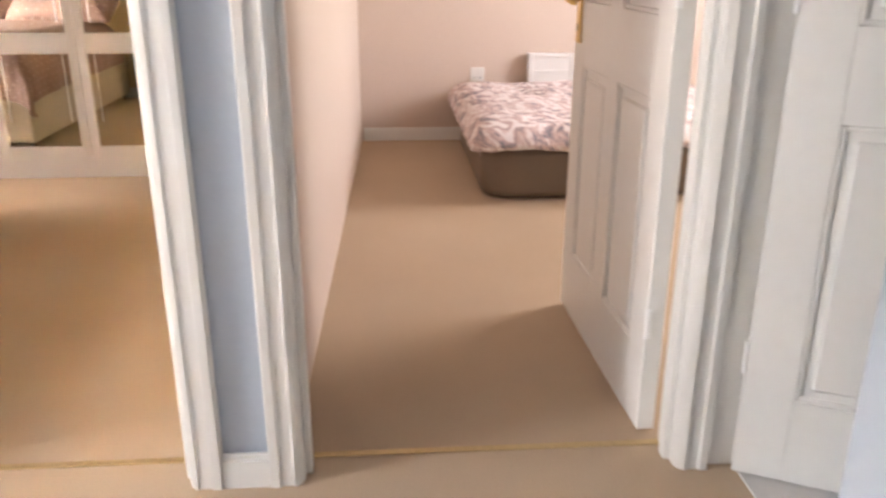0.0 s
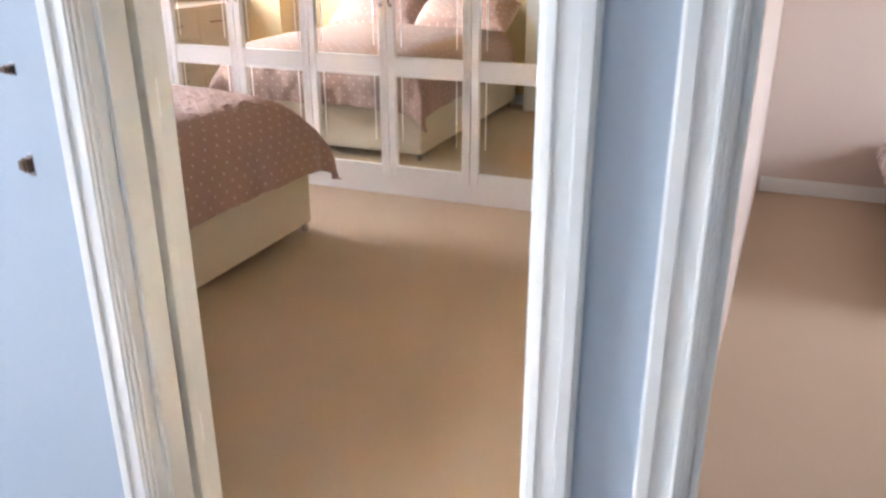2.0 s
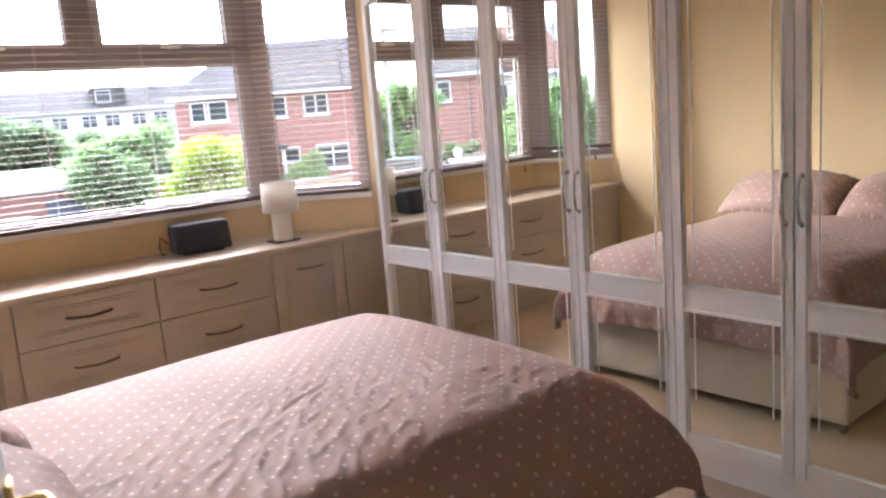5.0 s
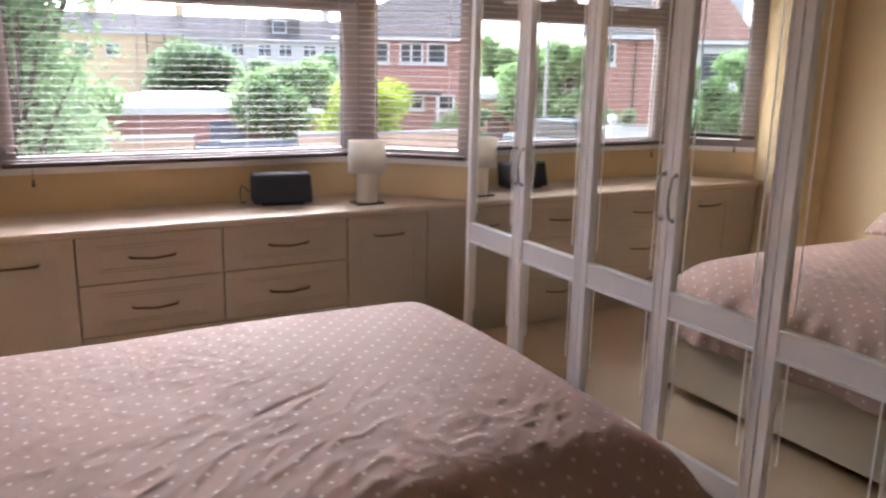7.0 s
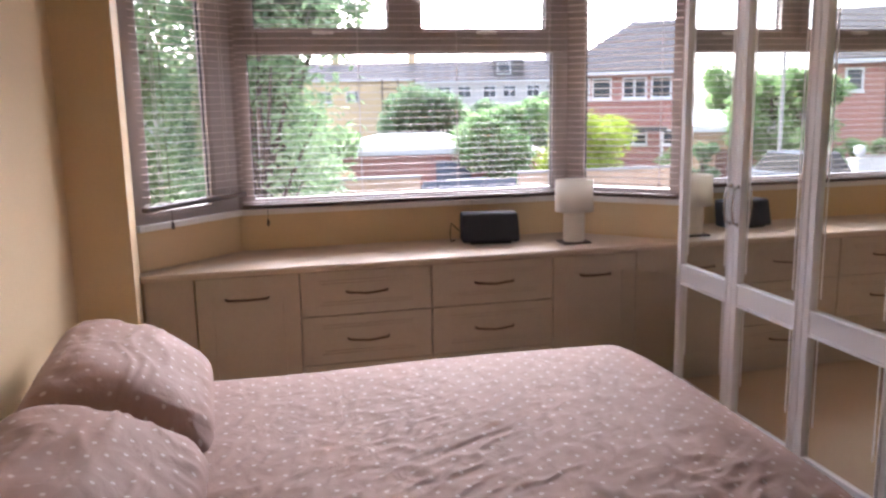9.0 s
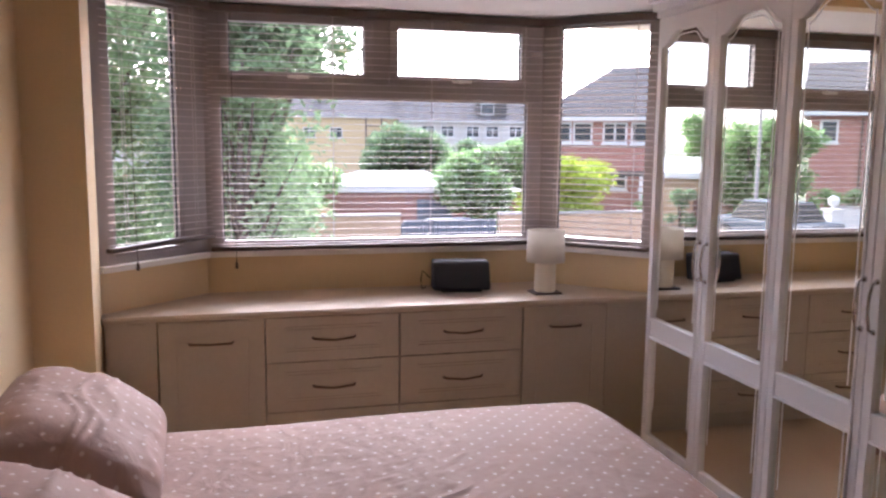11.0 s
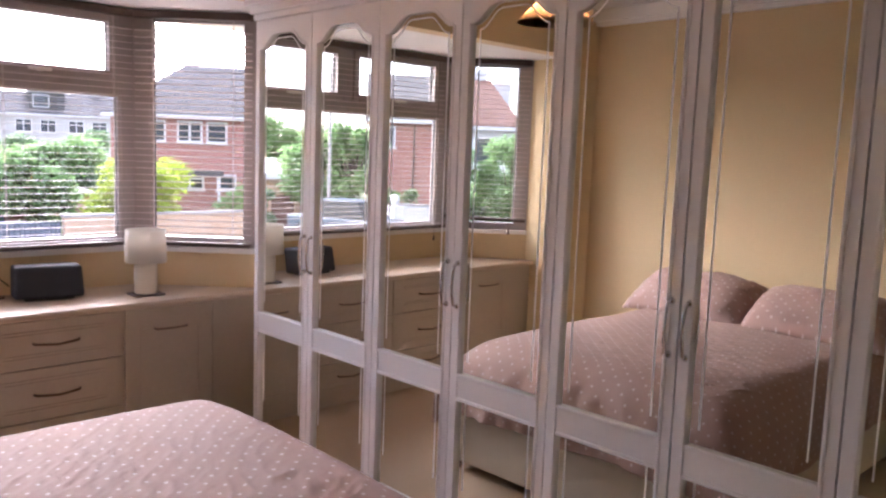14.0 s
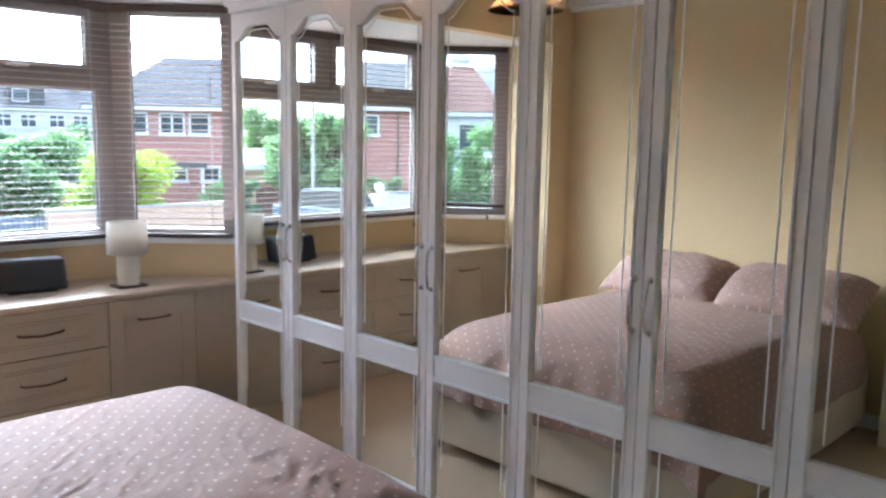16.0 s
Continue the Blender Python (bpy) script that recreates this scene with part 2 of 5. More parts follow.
LEAF = foliage("green_leaves", (0.17, 0.27, 0.11), (0.12, 0.205, 0.08))
LEAF_DARK = foliage("dark_green_leaves", (0.12, 0.185, 0.095), (0.075, 0.125, 0.065))
LEAF_LIME = foliage("lime_leaves", (0.27, 0.35, 0.04), (0.19, 0.28, 0.035))
LEAF_PALE = foliage("pale_hanging_leaves", (0.165, 0.24, 0.12), (0.12, 0.185, 0.09))
LEAF_BROWN = foliage("copper_tan_leaves", (0.24, 0.17, 0.10), (0.17, 0.125, 0.075))
BARK = worn("bark", (0.12, 0.09, 0.065), (0.07, 0.05, 0.038), 0.9, 3, 30, 0.6, stretch=(3, 3, 0.6), depth=0.03)
ASPHALT = worn("asphalt", (0.06, 0.06, 0.062), (0.045, 0.045, 0.047), 0.9, 0.4, 20, 0.3)
LAWN = worn("grass_and_soil", (0.07, 0.10, 0.035), (0.12, 0.11, 0.06), 0.95, 0.25, 6, 0.3)
PAVING = worn("pale_paving", (0.34, 0.32, 0.30), (0.28, 0.265, 0.25), 0.9, 0.7, 14, 0.2)
GATE = worn("blue_grey_gate_paint", (0.12, 0.14, 0.18), (0.09, 0.105, 0.14), 0.6, 2, 25, 0.1)
CAR = shader("blue_grey_car_paint", (0.05, 0.07, 0.095), 0.6, 0.0)[0]
RUBBER = shader("tyre_rubber", (0.03, 0.03, 0.03), 0.8)[0]


# ---- mesh helpers ----
def bm_box(bm, x0, x1, y0, y1, z0, z1, bevel=0.0, seg=1):
    vs = bmesh.ops.create_cube(bm, size=1)["verts"]
    for v in vs:
        v.co = (x0 + (v.co.x + 0.5) * (x1 - x0), y0 + (v.co.y + 0.5) * (y1 - y0), z0 + (v.co.z + 0.5) * (z1 - z0))
    if bevel:
        es = list({e for v in vs for e in v.link_edges})
        bmesh.ops.bevel(bm, geom=es, offset=bevel, segments=seg, affect="EDGES", profile=0.6)
    return bm


def box(x0, x1, y0, y1, z0, z1, bevel=0.0, seg=1):
    return bm_box(bmesh.new(), x0, x1, y0, y1, z0, z1, bevel, seg)


def prism(points, z0, z1):
    """An upright prism over a plan outline."""
    bm = bmesh.new()
    low = [bm.verts.new((x, y, z0)) for x, y in points]
    top = [bm.verts.new((x, y, z1)) for x, y in points]
    bm.faces.new(low[::-1])
    bm.faces.new(top)
    for i in range(len(points)):
        j = (i + 1) % len(points)
        bm.faces.new((low[i], low[j], top[j], top[i]))
    bmesh.ops.recalc_face_normals(bm, faces=bm.faces)
    return bm


def lathe(profile, n=24):
    """A body turned about z from (radius, height) pairs."""
    bm = bmesh.new()
    rings = [[bm.verts.new((r * math.cos(2 * math.pi * i / n), r * math.sin(2 * math.pi * i / n), z)) for i in range(n)] for r, z in profile]
    for a, b in zip(rings, rings[1:]):
        for i in range(n):
            bm.faces.new((a[i], a[(i + 1) % n], b[(i + 1) % n], b[i]))
    if profile[0][0] > 1e-4:
        bm.faces.new(rings[0][::-1])
    if profile[-1][0] > 1e-4:
        bm.faces.new(rings[-1])
    bmesh.ops.recalc_face_normals(bm, faces=bm.faces)
    return bm


def tube(points, radius, n=8, taper=1.0):
    bm = bmesh.new()
    rings = []
    pts = [Vector(p) for p in points]
    for k, p in enumerate(pts):
        d = (pts[min(k + 1, len(pts) - 1)] - pts[max(k - 1, 0)]).normalized()
        q = d.to_track_quat("Z", "Y")
        r = radius * (1 + (taper - 1) * k / (len(pts) - 1))
        rings.append([bm.verts.new(p + q @ Vector((r * math.cos(2 * math.pi * i / n), r * math.sin(2 * math.pi * i / n), 0))) for i in range(n)])
    for a, b in zip(rings, rings[1:]):
        for i in range(n):
            bm.faces.new((a[i], a[(i + 1) % n], b[(i + 1) % n], b[i]))
    bm.faces.new(rings[0][::-1])
    bm.faces.new(rings[-1])
    return bm


def join(*bms):
    out = bms[0]
    for b in bms[1:]:
        me = bpy.data.meshes.new("tmp")
        b.to_mesh(me)
        b.free()
        out.from_mesh(me)
        bpy.data.meshes.remove(me)
    return out


def moved(bm, m):
    bmesh.ops.transform(bm, matrix=m, verts=bm.verts)
    return bm


def solid(name, bm, material, smooth=False):
    me = bpy.data.meshes.new(name)
    if smooth:
        for f in bm.faces:
            f.smooth = True
    bm.to_mesh(me)
    bm.free()
    me.materials.append(material)
    return new(name, me)


def part(name, bm, material, parent, label="", smooth=False):
    ob = solid(name, bm, material, smooth)
    ob.parent = parent
    return tagged(ob, label)


def thing(name, label, category, m=None, group="", kind=""):
    ob = new(name)
    ob.empty_display_size = 0.1
    if m is not None:
        ob.matrix_world = m
    return tagged(ob, label, category, group, kind)


def setting(name, bm, material, label, category):
    return tagged(solid(name, bm, material), label, category, kind="structure")


# ---- large structure ----
Z_CEIL, Z_BAY = 2.60, 2.262
GROUND = -2.75
setting("floor", box(-1.7, 4.95, -2.7, 5.95, -0.20, 0.0), CARPET, "beige short-pile carpet through landing and bedrooms", "floor")
setting("ceiling", box(-1.7, 4.95, -2.7, 5.0, Z_CEIL, Z_CEIL + 0.15), CEILING, "white painted plaster ceiling", "ceiling")
setting("bay_ceiling", prism([(1.2, 4.625), (3.935, 4.625), (3.935, 4.675), (4.95, 4.675), (4.95, 5.75), (1.2, 5.75)], Z_BAY, Z_BAY + 0.28), CEILING, "white painted ceiling of the bay", "ceiling")
# wall between landing and both rooms, with two doorways
D1A, D1B, D2A, D2B, DOOR_H = 0.765, 1.555, -0.33, 0.512, 2.03
XL, XR = 1.205, 1.305


def wall_piece(name, material, pts, z0, z1, label, category="wall"):
    return setting(name, prism(pts, z0, z1), material, label, category)


wall_piece("wall_head", GOLD_WALL, [(1.258, D1B + 0.02), (XR + 0.003, D1B + 0.02), (1.225, 4.70), (1.18, 4.70)], 0, Z_CEIL, "cream-gold painted wall behind the bed")
wall_piece("wall_landing", BLUE_WALL, [(XL, D1B + 0.02), (1.256, D1B + 0.02), (1.178, 4.70), (XL - 0.06, 4.70)], 0, Z_CEIL, "blue-grey painted landing wall beside the doorway")
wall_piece("wall_over_door_1", BLUE_WALL, [(XL, D1A - 0.02), (XR, D1A - 0.02), (XR, D1B + 0.018), (XL, D1B + 0.018)], DOOR_H + 0.03, Z_CEIL, "painted wall over the bedroom doorway")
wall_piece("wall_pillar", BLUE_WALL, [(XL, D2B + 0.02), (XR, D2B + 0.02), (XR, D1A - 0.022), (XL, D1A - 0.022)], 0, Z_CEIL, "narrow blue-grey wall between two doorways")
wall_piece("wall_over_door_2", BLUE_WALL, [(XL, D2A - 0.02), (XR, D2A - 0.02), (XR, D2B + 0.018), (XL, D2B + 0.018)], DOOR_H + 0.03, Z_CEIL, "painted wall over the spare room doorway")
wall_piece("wall_landing_end", GLOSS, [(XL, -2.6), (XR, -2.6), (XR, D2A - 0.022), (XL, D2A - 0.022)], 0, Z_CEIL, "painted wall beyond the spare room doorway")
# partition between the rooms: a gold side and a cream side
wall_piece("wall_partition_bedroom", GOLD_WALL, [(XR + 0.002, 0.582), (4.55, 0.56), (4.55, 0.62), (XR + 0.002, 0.642)], 0, Z_CEIL, "cream-gold painted partition wall")
wall_piece("wall_partition_spare", CREAM_WALL, [(XR + 0.002, 0.550), (4.80, 0.474), (4.80, 0.535), (XR + 0.002, 0.579)], 0, Z_CEIL, "cream painted partition wall of the spare room")
wall_piece("wall_wardrobe", GOLD_WALL, [(4.56, 0.56), (4.66, 0.56), (4.66, 5.0), (4.56, 5.0)], 0, Z_CEIL, "painted wall behind the fitted wardrobes")
wall_piece("wall_spare_far", CREAM_WALL, [(4.802, -2.6), (4.92, -2.6), (4.92, 0.55), (4.802, 0.55)], 0, Z_CEIL, "cream painted far wall of the spare room")
sw = bmesh.new()
for a in ((XR, 2.55, -2.72, -2.6, 0, Z_CEIL), (4.15, 4.92, -2.72, -2.6, 0, Z_CEIL), (2.55, 4.15, -2.72, -2.6, 0, 1.0), (2.55, 4.15, -2.72, -2.6, 2.1, Z_CEIL)):
    bm_box(sw, *a)
setting("wall_spare_window", sw, CREAM_WALL, "cream painted wall with the spare room window opening", "wall")
# landing enclosure behind the walker
lw = bmesh.new()
for a in ((-1.7, -1.6, -2.6, 4.7, 0, Z_CEIL), (-1.6, -0.55, 4.6, 4.7, 0, Z_CEIL), (0.35, 1.14, 4.6, 4.7, 0, Z_CEIL), (-0.55, 0.35, 4.6, 4.7, 0, 1.1), (-0.55, 0.35, 4.6, 4.7, 2.2, Z_CEIL), (-1.6, XL, -2.7, -2.6, 0, Z_CEIL)):
    bm_box(lw, *a)
setting("wall_landing_back", lw, BLUE_WALL, "blue-grey painted walls closing the landing", "wall")
setting("wall_landing_side", box(-0.4, 0.70, -0.56, -0.40, 0, Z_CEIL), BLUE_WALL, "blue-grey painted landing wall corner", "wall")
setting("bathroom_floor", box(0.3, 1.195, -2.5, -0.47, 0.0, 0.006), TILE, "pale vinyl floor beyond the landing", "floor")

# bay: nibs, lintel, walls under the windows
BAY = [(1.415, 5.050), (1.874, 5.495), (3.703, 5.495), (4.175, 5.040)]
wall_piece("wall_bay_nib_left", GOLD_WALL, [(1.18, 4.62), (1.455, 4.62), (1.420, 5.045), (1.30, 5.16), (1.18, 5.16)], 0, Z_BAY, "gold painted pier beside the bay")
wall_piece("wall_bay_nib_right", GOLD_WALL, [(4.21, 4.70), (4.66, 4.70), (4.66, 5.18), (4.32, 5.18), (4.18, 5.045)], 0, Z_BAY, "gold painted pier behind the wardrobe")
setting("wall_bay_lintel", box(1.2, 3.93, 4.615, 4.74, Z_BAY - 0.004, Z_CEIL), GOLD_WALL, "gold painted beam over the bay", "wall")
SILL_Z = 1.006


def bay_run(a, b, inset0, inset1):
    """Plan outline of a strip along one bay face between two offsets to the outside."""
    a, b = Vector(a), Vector(b)
    d = (b - a).normalized()
    n = Vector((-d.y, d.x))
    return [tuple(a + n * inset0), tuple(b + n * inset0), tuple(b + n * inset1), tuple(a + n * inset1)]


for k, (a, b) in enumerate(zip(BAY, BAY[1:])):
    wall_piece("wall_bay_%d" % (k + 1), GOLD_WALL, bay_run(a, b, 0.0, 0.20), 0, SILL_Z - 0.03, "gold painted wall under the bay window")
    s = setting("window_sill_%d" % (k + 1), moved(prism(bay_run(a, b, -0.035, 0.05), SILL_Z - 0.028, SILL_Z), Matrix()), GLOSS, "white narrow window board", "sill")


def window_light(name, a, b, lights, label):
    """A framed window along one bay face; lights are rectangles (u0, u1, z0, z1, opening) along the face."""
    a, b = Vector((*a, 0)), Vector((*b, 0))
    d = b - a
    length = d.length
    m = Matrix.Translation(a) @ Matrix.Rotation(math.atan2(d.y, d.x), 4, "Z")
    w = thing(name, label, "window", m, kind="structure")
    us = sorted({0.0, length} | {v for l in lights for v in l[:2]})
    z0, z1 = SILL_Z, Z_BAY
    fr = bmesh.new()
    # uprights and rails fill all that is not glass
    cells_z = sorted({z0, z1} | {v for l in lights for v in l[2:4]})
    for u0, u1 in zip(us, us[1:]):
        for c0, c1 in zip(cells_z, cells_z[1:]):
            um, cm = (u0 + u1) / 2, (c0 + c1) / 2
            if not any(l[0] < um < l[1] and l[2] < cm < l[3] for l in lights):
                bm_box(fr, u0, u1, 0.0, 0.07, c0, c1)
    bmesh.ops.remove_doubles(fr, verts=fr.verts, dist=0.0005)
    f = part("window_frame", fr, UPVC, w)
    for u0, u1, c0, c1, opens in lights:
        bead = bmesh.new()
        t = 0.045 if opens else 0.018
        o = -0.012 if opens else 0.006
        for q in ((u0 - 0.004, u0 + t, c0, c1), (u1 - t, u1 + 0.004, c0, c1), (u0 + t, u1 - t, c0 - 0.004, c0 + t), (u0 + t, u1 - t, c1 - t, c1 + 0.004)):
            bm_box(bead, q[0], q[1], o, 0.055, q[2], q[3], 0.003)
        part("sash" if opens else "glazing_bead", bead, UPVC, w)
        p = part("pane", box(u0 + t - 0.005, u1 - t + 0.005, 0.030, 0.036, c0 + t - 0.005, c1 - t + 0.005), GLASS, w)
        p.visible_shadow = False
        gasket = bmesh.new()
        for q in ((u0 + t - 0.001, u0 + t + 0.005, c0 + t, c1 - t), (u1 - t - 0.005, u1 - t + 0.001, c0 + t, c1 - t)):
            bm_box(gasket, q[0], q[1], 0.024, 0.034, q[2], q[3])
        part("gasket", gasket, RUBBER, w, "black rubber seal")
        if opens:
            hm = (u0 + u1) / 2
            part("window_handle", join(box(hm - 0.055, hm + 0.055, -0.045, -0.03, c0 + 0.012, c0 + 0.028, 0.004), box(hm - 0.012, hm + 0.012, -0.034, o, c0 + 0.010, c0 + 0.030, 0.002)), PLASTIC, w, "small white latch handle")
    return w


mid = [(0.066, 1.762, 1.040, 1.816, False), (0.084, 0.863, 1.886, 2.222, True), (0.957, 1.742, 1.886, 2.222, True)]
window_light("window_2", BAY[1], BAY[2], mid, "taupe-framed bay window with two opening top lights")
window_light("window_1", BAY[0], BAY[1], [(0.085, 0.490, 1.040, 2.222, False)], "taupe-framed canted side window of the bay")
window_light("window_3", BAY[2], BAY[3], [(0.085, 0.610, 1.040, 2.222, False)], "taupe-framed canted side window of the bay")


# ---- doorways ----
def architrave(name, y_in, side, x_face, out):
    """One upright moulded door surround: y_in is the opening's edge, side the way it runs."""
    bm = bmesh.new()
    steps = [(0.0, 0.074, 0.012), (0.006, 0.066, 0.018), (0.048, 0.070, 0.024), (0.012, 0.020, 0.022)]
    for s0, s1, h in steps:
        y0, y1 = sorted((y_in + side * s0, y_in + side * s1))
        x0, x1 = sorted((x_face, x_face + out * h))
        bm_box(bm, x0, x1, y0, y1, 0, DOOR_H + 0.06, 0.003, 2)
    return setting(name, bm, GLOSS, "white gloss moulded door surround", "door surround")


def lining(name, y0, y1):
    bm = bmesh.new()
    bm_box(bm, XL - 0.002, XR + 0.002, y0 - 0.02, y0, 0, DOOR_H, 0.002)
    bm_box(bm, XL - 0.002, XR + 0.002, y1, y1 + 0.02, 0, DOOR_H, 0.002)
    bm_box(bm, XL - 0.002, XR + 0.002, y0 - 0.02, y1 + 0.02, DOOR_H, DOOR_H + 0.03, 0.002)
    bm_box(bm, XL + 0.025, XL + 0.058, y0, y0 + 0.014, 0, DOOR_H, 0.002)
    bm_box(bm, XL + 0.025, XL + 0.058, y1 - 0.014, y1, 0, DOOR_H, 0.002)
    return setting(name, bm, GLOSS, "white gloss door lining with stop beads", "door frame")


for i, (y0, y1) in enumerate(((D1A, D1B), (D2A, D2B))):
    lining("door_frame_%d" % (i + 1), y0, y1)
    for x_face, out in ((XL, -1), (XR + 0.004, 1)):
        architrave("trim_%d_low" % (i + 1), y0 - 0.004, -1, x_face, out)
        architrave("trim_%d_high" % (i + 1), y1 + (0.03 if i == 0 and out > 0 else 0.004), 1, x_face, out)
    setting("trim_%d_top" % (i + 1), box(XL - 0.02, XL, y0 - 0.07, y1 + 0.07, DOOR_H + 0.005, DOOR_H + 0.075, 0.004), GLOSS, "white gloss moulded door surround", "door surround")
    setting("threshold_%d" % (i + 1), box(1.290, 1.310, y0, y1, 0.0, 0.004, 0.001), THRESH, "dull worn brass threshold strip", "threshold")


def panelled_door(name, hinge, width, angle, label, flip=1, hardware=True, height=1.985):
    """A white six-panel door. Local x runs from the hinge to the free edge, thickness along local y."""
    m = Matrix.Translation((*hinge, 0.010)) @ Matrix.Rotation(radians(angle), 4, "Z")
    d = thing(name, label, "door", m)
    t = 0.044
    leaf = bmesh.new()
    st, rails = 0.105, ((0, 0.20), (0.80, 0.98), (1.58, 1.68), (height - 0.11, height))
    bm_box(leaf, 0, st, 0, t, 0, height, 0.002)
    bm_box(leaf, width - st, width, 0, t, 0, height, 0.002)
    mid0, mid1 = width / 2 - 0.05, width / 2 + 0.05
    for a, b in rails:
        bm_box(leaf, st, width - st, 0, t, a, b)
    for (_, a), (b, _) in zip(rails, rails[1:]):
        bm_box(leaf, mid0, mid1, 0, t, a, b)
    part("leaf", leaf, GLOSS, d)
    for (_, a), (b, _) in zip(rails, rails[1:]):
        for u0, u1 in ((st, mid0), (mid1, width - st)):
            p = bm_box(bmesh.new(), u0, u1, 0.010, t - 0.010, a, b)
            bm_box(p, u0 + 0.030, u1 - 0.030, 0.003, t - 0.003, a + 0.030, b - 0.030, 0.006)
            for f0, f1 in ((0.002, 0.012), (t - 0.012, t - 0.002)):
                for q in ((u0, u0 + 0.012, a, b), (u1 - 0.012, u1, a, b), (u0, u1, a, a + 0.012), (u0, u1, b - 0.012, b)):
                    bm_box(p, q[0], q[1], f0, f1, q[2], q[3], 0.003)
            part("panel", p, GLOSS, d)
    for z in (0.25, 1.0, 1.72):
        part("hinge", join(box(-0.002, 0.0, t - 0.012, t - 0.002, z, z + 0.075), moved(tube([(0, 0, z), (0, 0, z + 0.075)], 0.005), Matrix.Translation((-0.003, t if flip > 0 else 0, 0)))), GLINT_WHITE, d, "steel butt hinge")
    if hardware:
        for y, s in ((0.0, -1), (t, 1)):
            y0, y1 = sorted((y, y + s * 0.008))
            h = part("handle_plate", box(width - 0.075, width - 0.032, y0, y1, 0.86, 1.02, 0.003), BRASS if hardware == "brass" else CHROME, d, "long lever backplate")
            lev = tube([(width - 0.054, y, 0.985), (width - 0.054, y + s * 0.045, 0.985), (width - 0.075, y + s * 0.052, 0.985), (width - 0.165, y + s * 0.050, 0.978)], 0.008, 10, 0.8)
            part("lever", lev, BRASS if hardware == "brass" else CHROME, h, smooth=True)
            part("keyhole", box(width - 0.058, width - 0.050, *sorted((y + s * 0.0075, y + s * 0.0092)), 0.895, 0.915), DARK, h)
    return d


setting("door_frame_1_rebate", box(XR + 0.030, 1.363, D1B + 0.004, D1B + 0.028, 0, DOOR_H, 0.002), GLOSS, "white gloss rebate of the bedroom door frame", "door frame")
# black strip puts the hinge gap's shade in as a part
setting("door_frame_1_seal", box(1.3635, 1.3695, D1B + 0.014, D1B + 0.028, 0, DOOR_H), RUBBER, "dark strip standing in for the shade of the hinge gap", "door seal")
panelled_door("door_1", (1.412, 1.566), 0.755, 76.0, "white gloss six-panel door folded back into the room", hardware="brass")
panelled_door("door_2", (1.345, -0.330), 0.800, 1.5, "white gloss six-panel door standing open with a brass lever", hardware="brass")
panelled_door("door_3", (1.165, -0.452), 0.69, 244, "white gloss panelled door ajar beside the spare room", flip=-1, hardware=False)

# skirting boards
def skirting(name, a, b, label="white gloss skirting board"):
    a, b = Vector(a), Vector(b)
    d = (b - a).normalized()
    n = Vector((-d.y, d.x))
    low = prism([tuple(a), tuple(b), tuple(b + n * 0.016), tuple(a + n * 0.016)], 0, 0.068)
    top = prism([tuple(a), tuple(b), tuple(b + n * 0.010), tuple(a + n * 0.010)], 0.068, 0.082)
    return setting(name, join(low, top), GLOSS, label, "baseboard")


skirting("baseboard_1", (XL - 0.002, 1.637), (1.150, 4.60))
skirting("baseboard_2", (XL - 0.002, D2B + 0.077), (XL - 0.002, D1A - 0.077))
skirting("baseboard_4", (4.800, -2.6), (4.800, 0.46))
skirting("baseboard_5", (1.228, 4.60), (1.300, 2.38))
# coving round the bedroom
setting("trim_coving", join(prism([(1.24, 1.57), (1.40, 1.57), (1.32, 4.65), (1.22, 4.65)], 2.515, 2.598), prism([(1.24, 1.57), (1.36, 1.57), (1.28, 4.65), (1.22, 4.65)], 2.49, 2.515)), CEILING, "white plaster coving along the ceiling", "coving")


# ---- bedroom: fitted wardrobes ----
WX, WY0, WD = 3.95, 4.668, 0.4655
DOOR_Z0, DOOR_Z1 = 0.105, 2.158


def arch_line(w, st, n=18):
    """Underside of the arched top rail as (u, z): low shoulders, an ogee and a round crown."""
    pts = []
    for i in range(n + 1):
        s = i / n
        u = st + s * (w - 2 * st)
        e = abs(2 * s - 1)
        k = max(0.0, min(1.0, (0.96 - e) / 0.62))
        z = 2.030 + 0.066 * k * k * (3 - 2 * k)
        pts.append((u, z))
    return pts


def strip_plate(lower, upper, x0, x1):
    """A plate in the y-z plane between two lines of (u, z) points, from x0 to x1 thick."""
    bm = bmesh.new()
    rows = []
    for x in (x0, x1):
        rows.append(([bm.verts.new((x, u, z)) for u, z in lower], [bm.verts.new((x, u, z)) for u, z in upper]))
    n = len(lower)
    for i in range(n - 1):
        (a, b), (c, d) = rows
        bm.faces.new((a[i], a[i + 1], b[i + 1], b[i]))
        bm.faces.new((c[i], d[i], d[i + 1], c[i + 1]))
        bm.faces.new((a[i], c[i], c[i + 1], a[i + 1]))
        bm.faces.new((b[i], b[i + 1], d[i + 1], d[i]))
    for i in (0, n - 1):
        (a, b), (c, d) = rows
        bm.faces.new((a[i], b[i], d[i], c[i]))
    bmesh.ops.recalc_face_normals(bm, faces=bm.faces)
    return bm


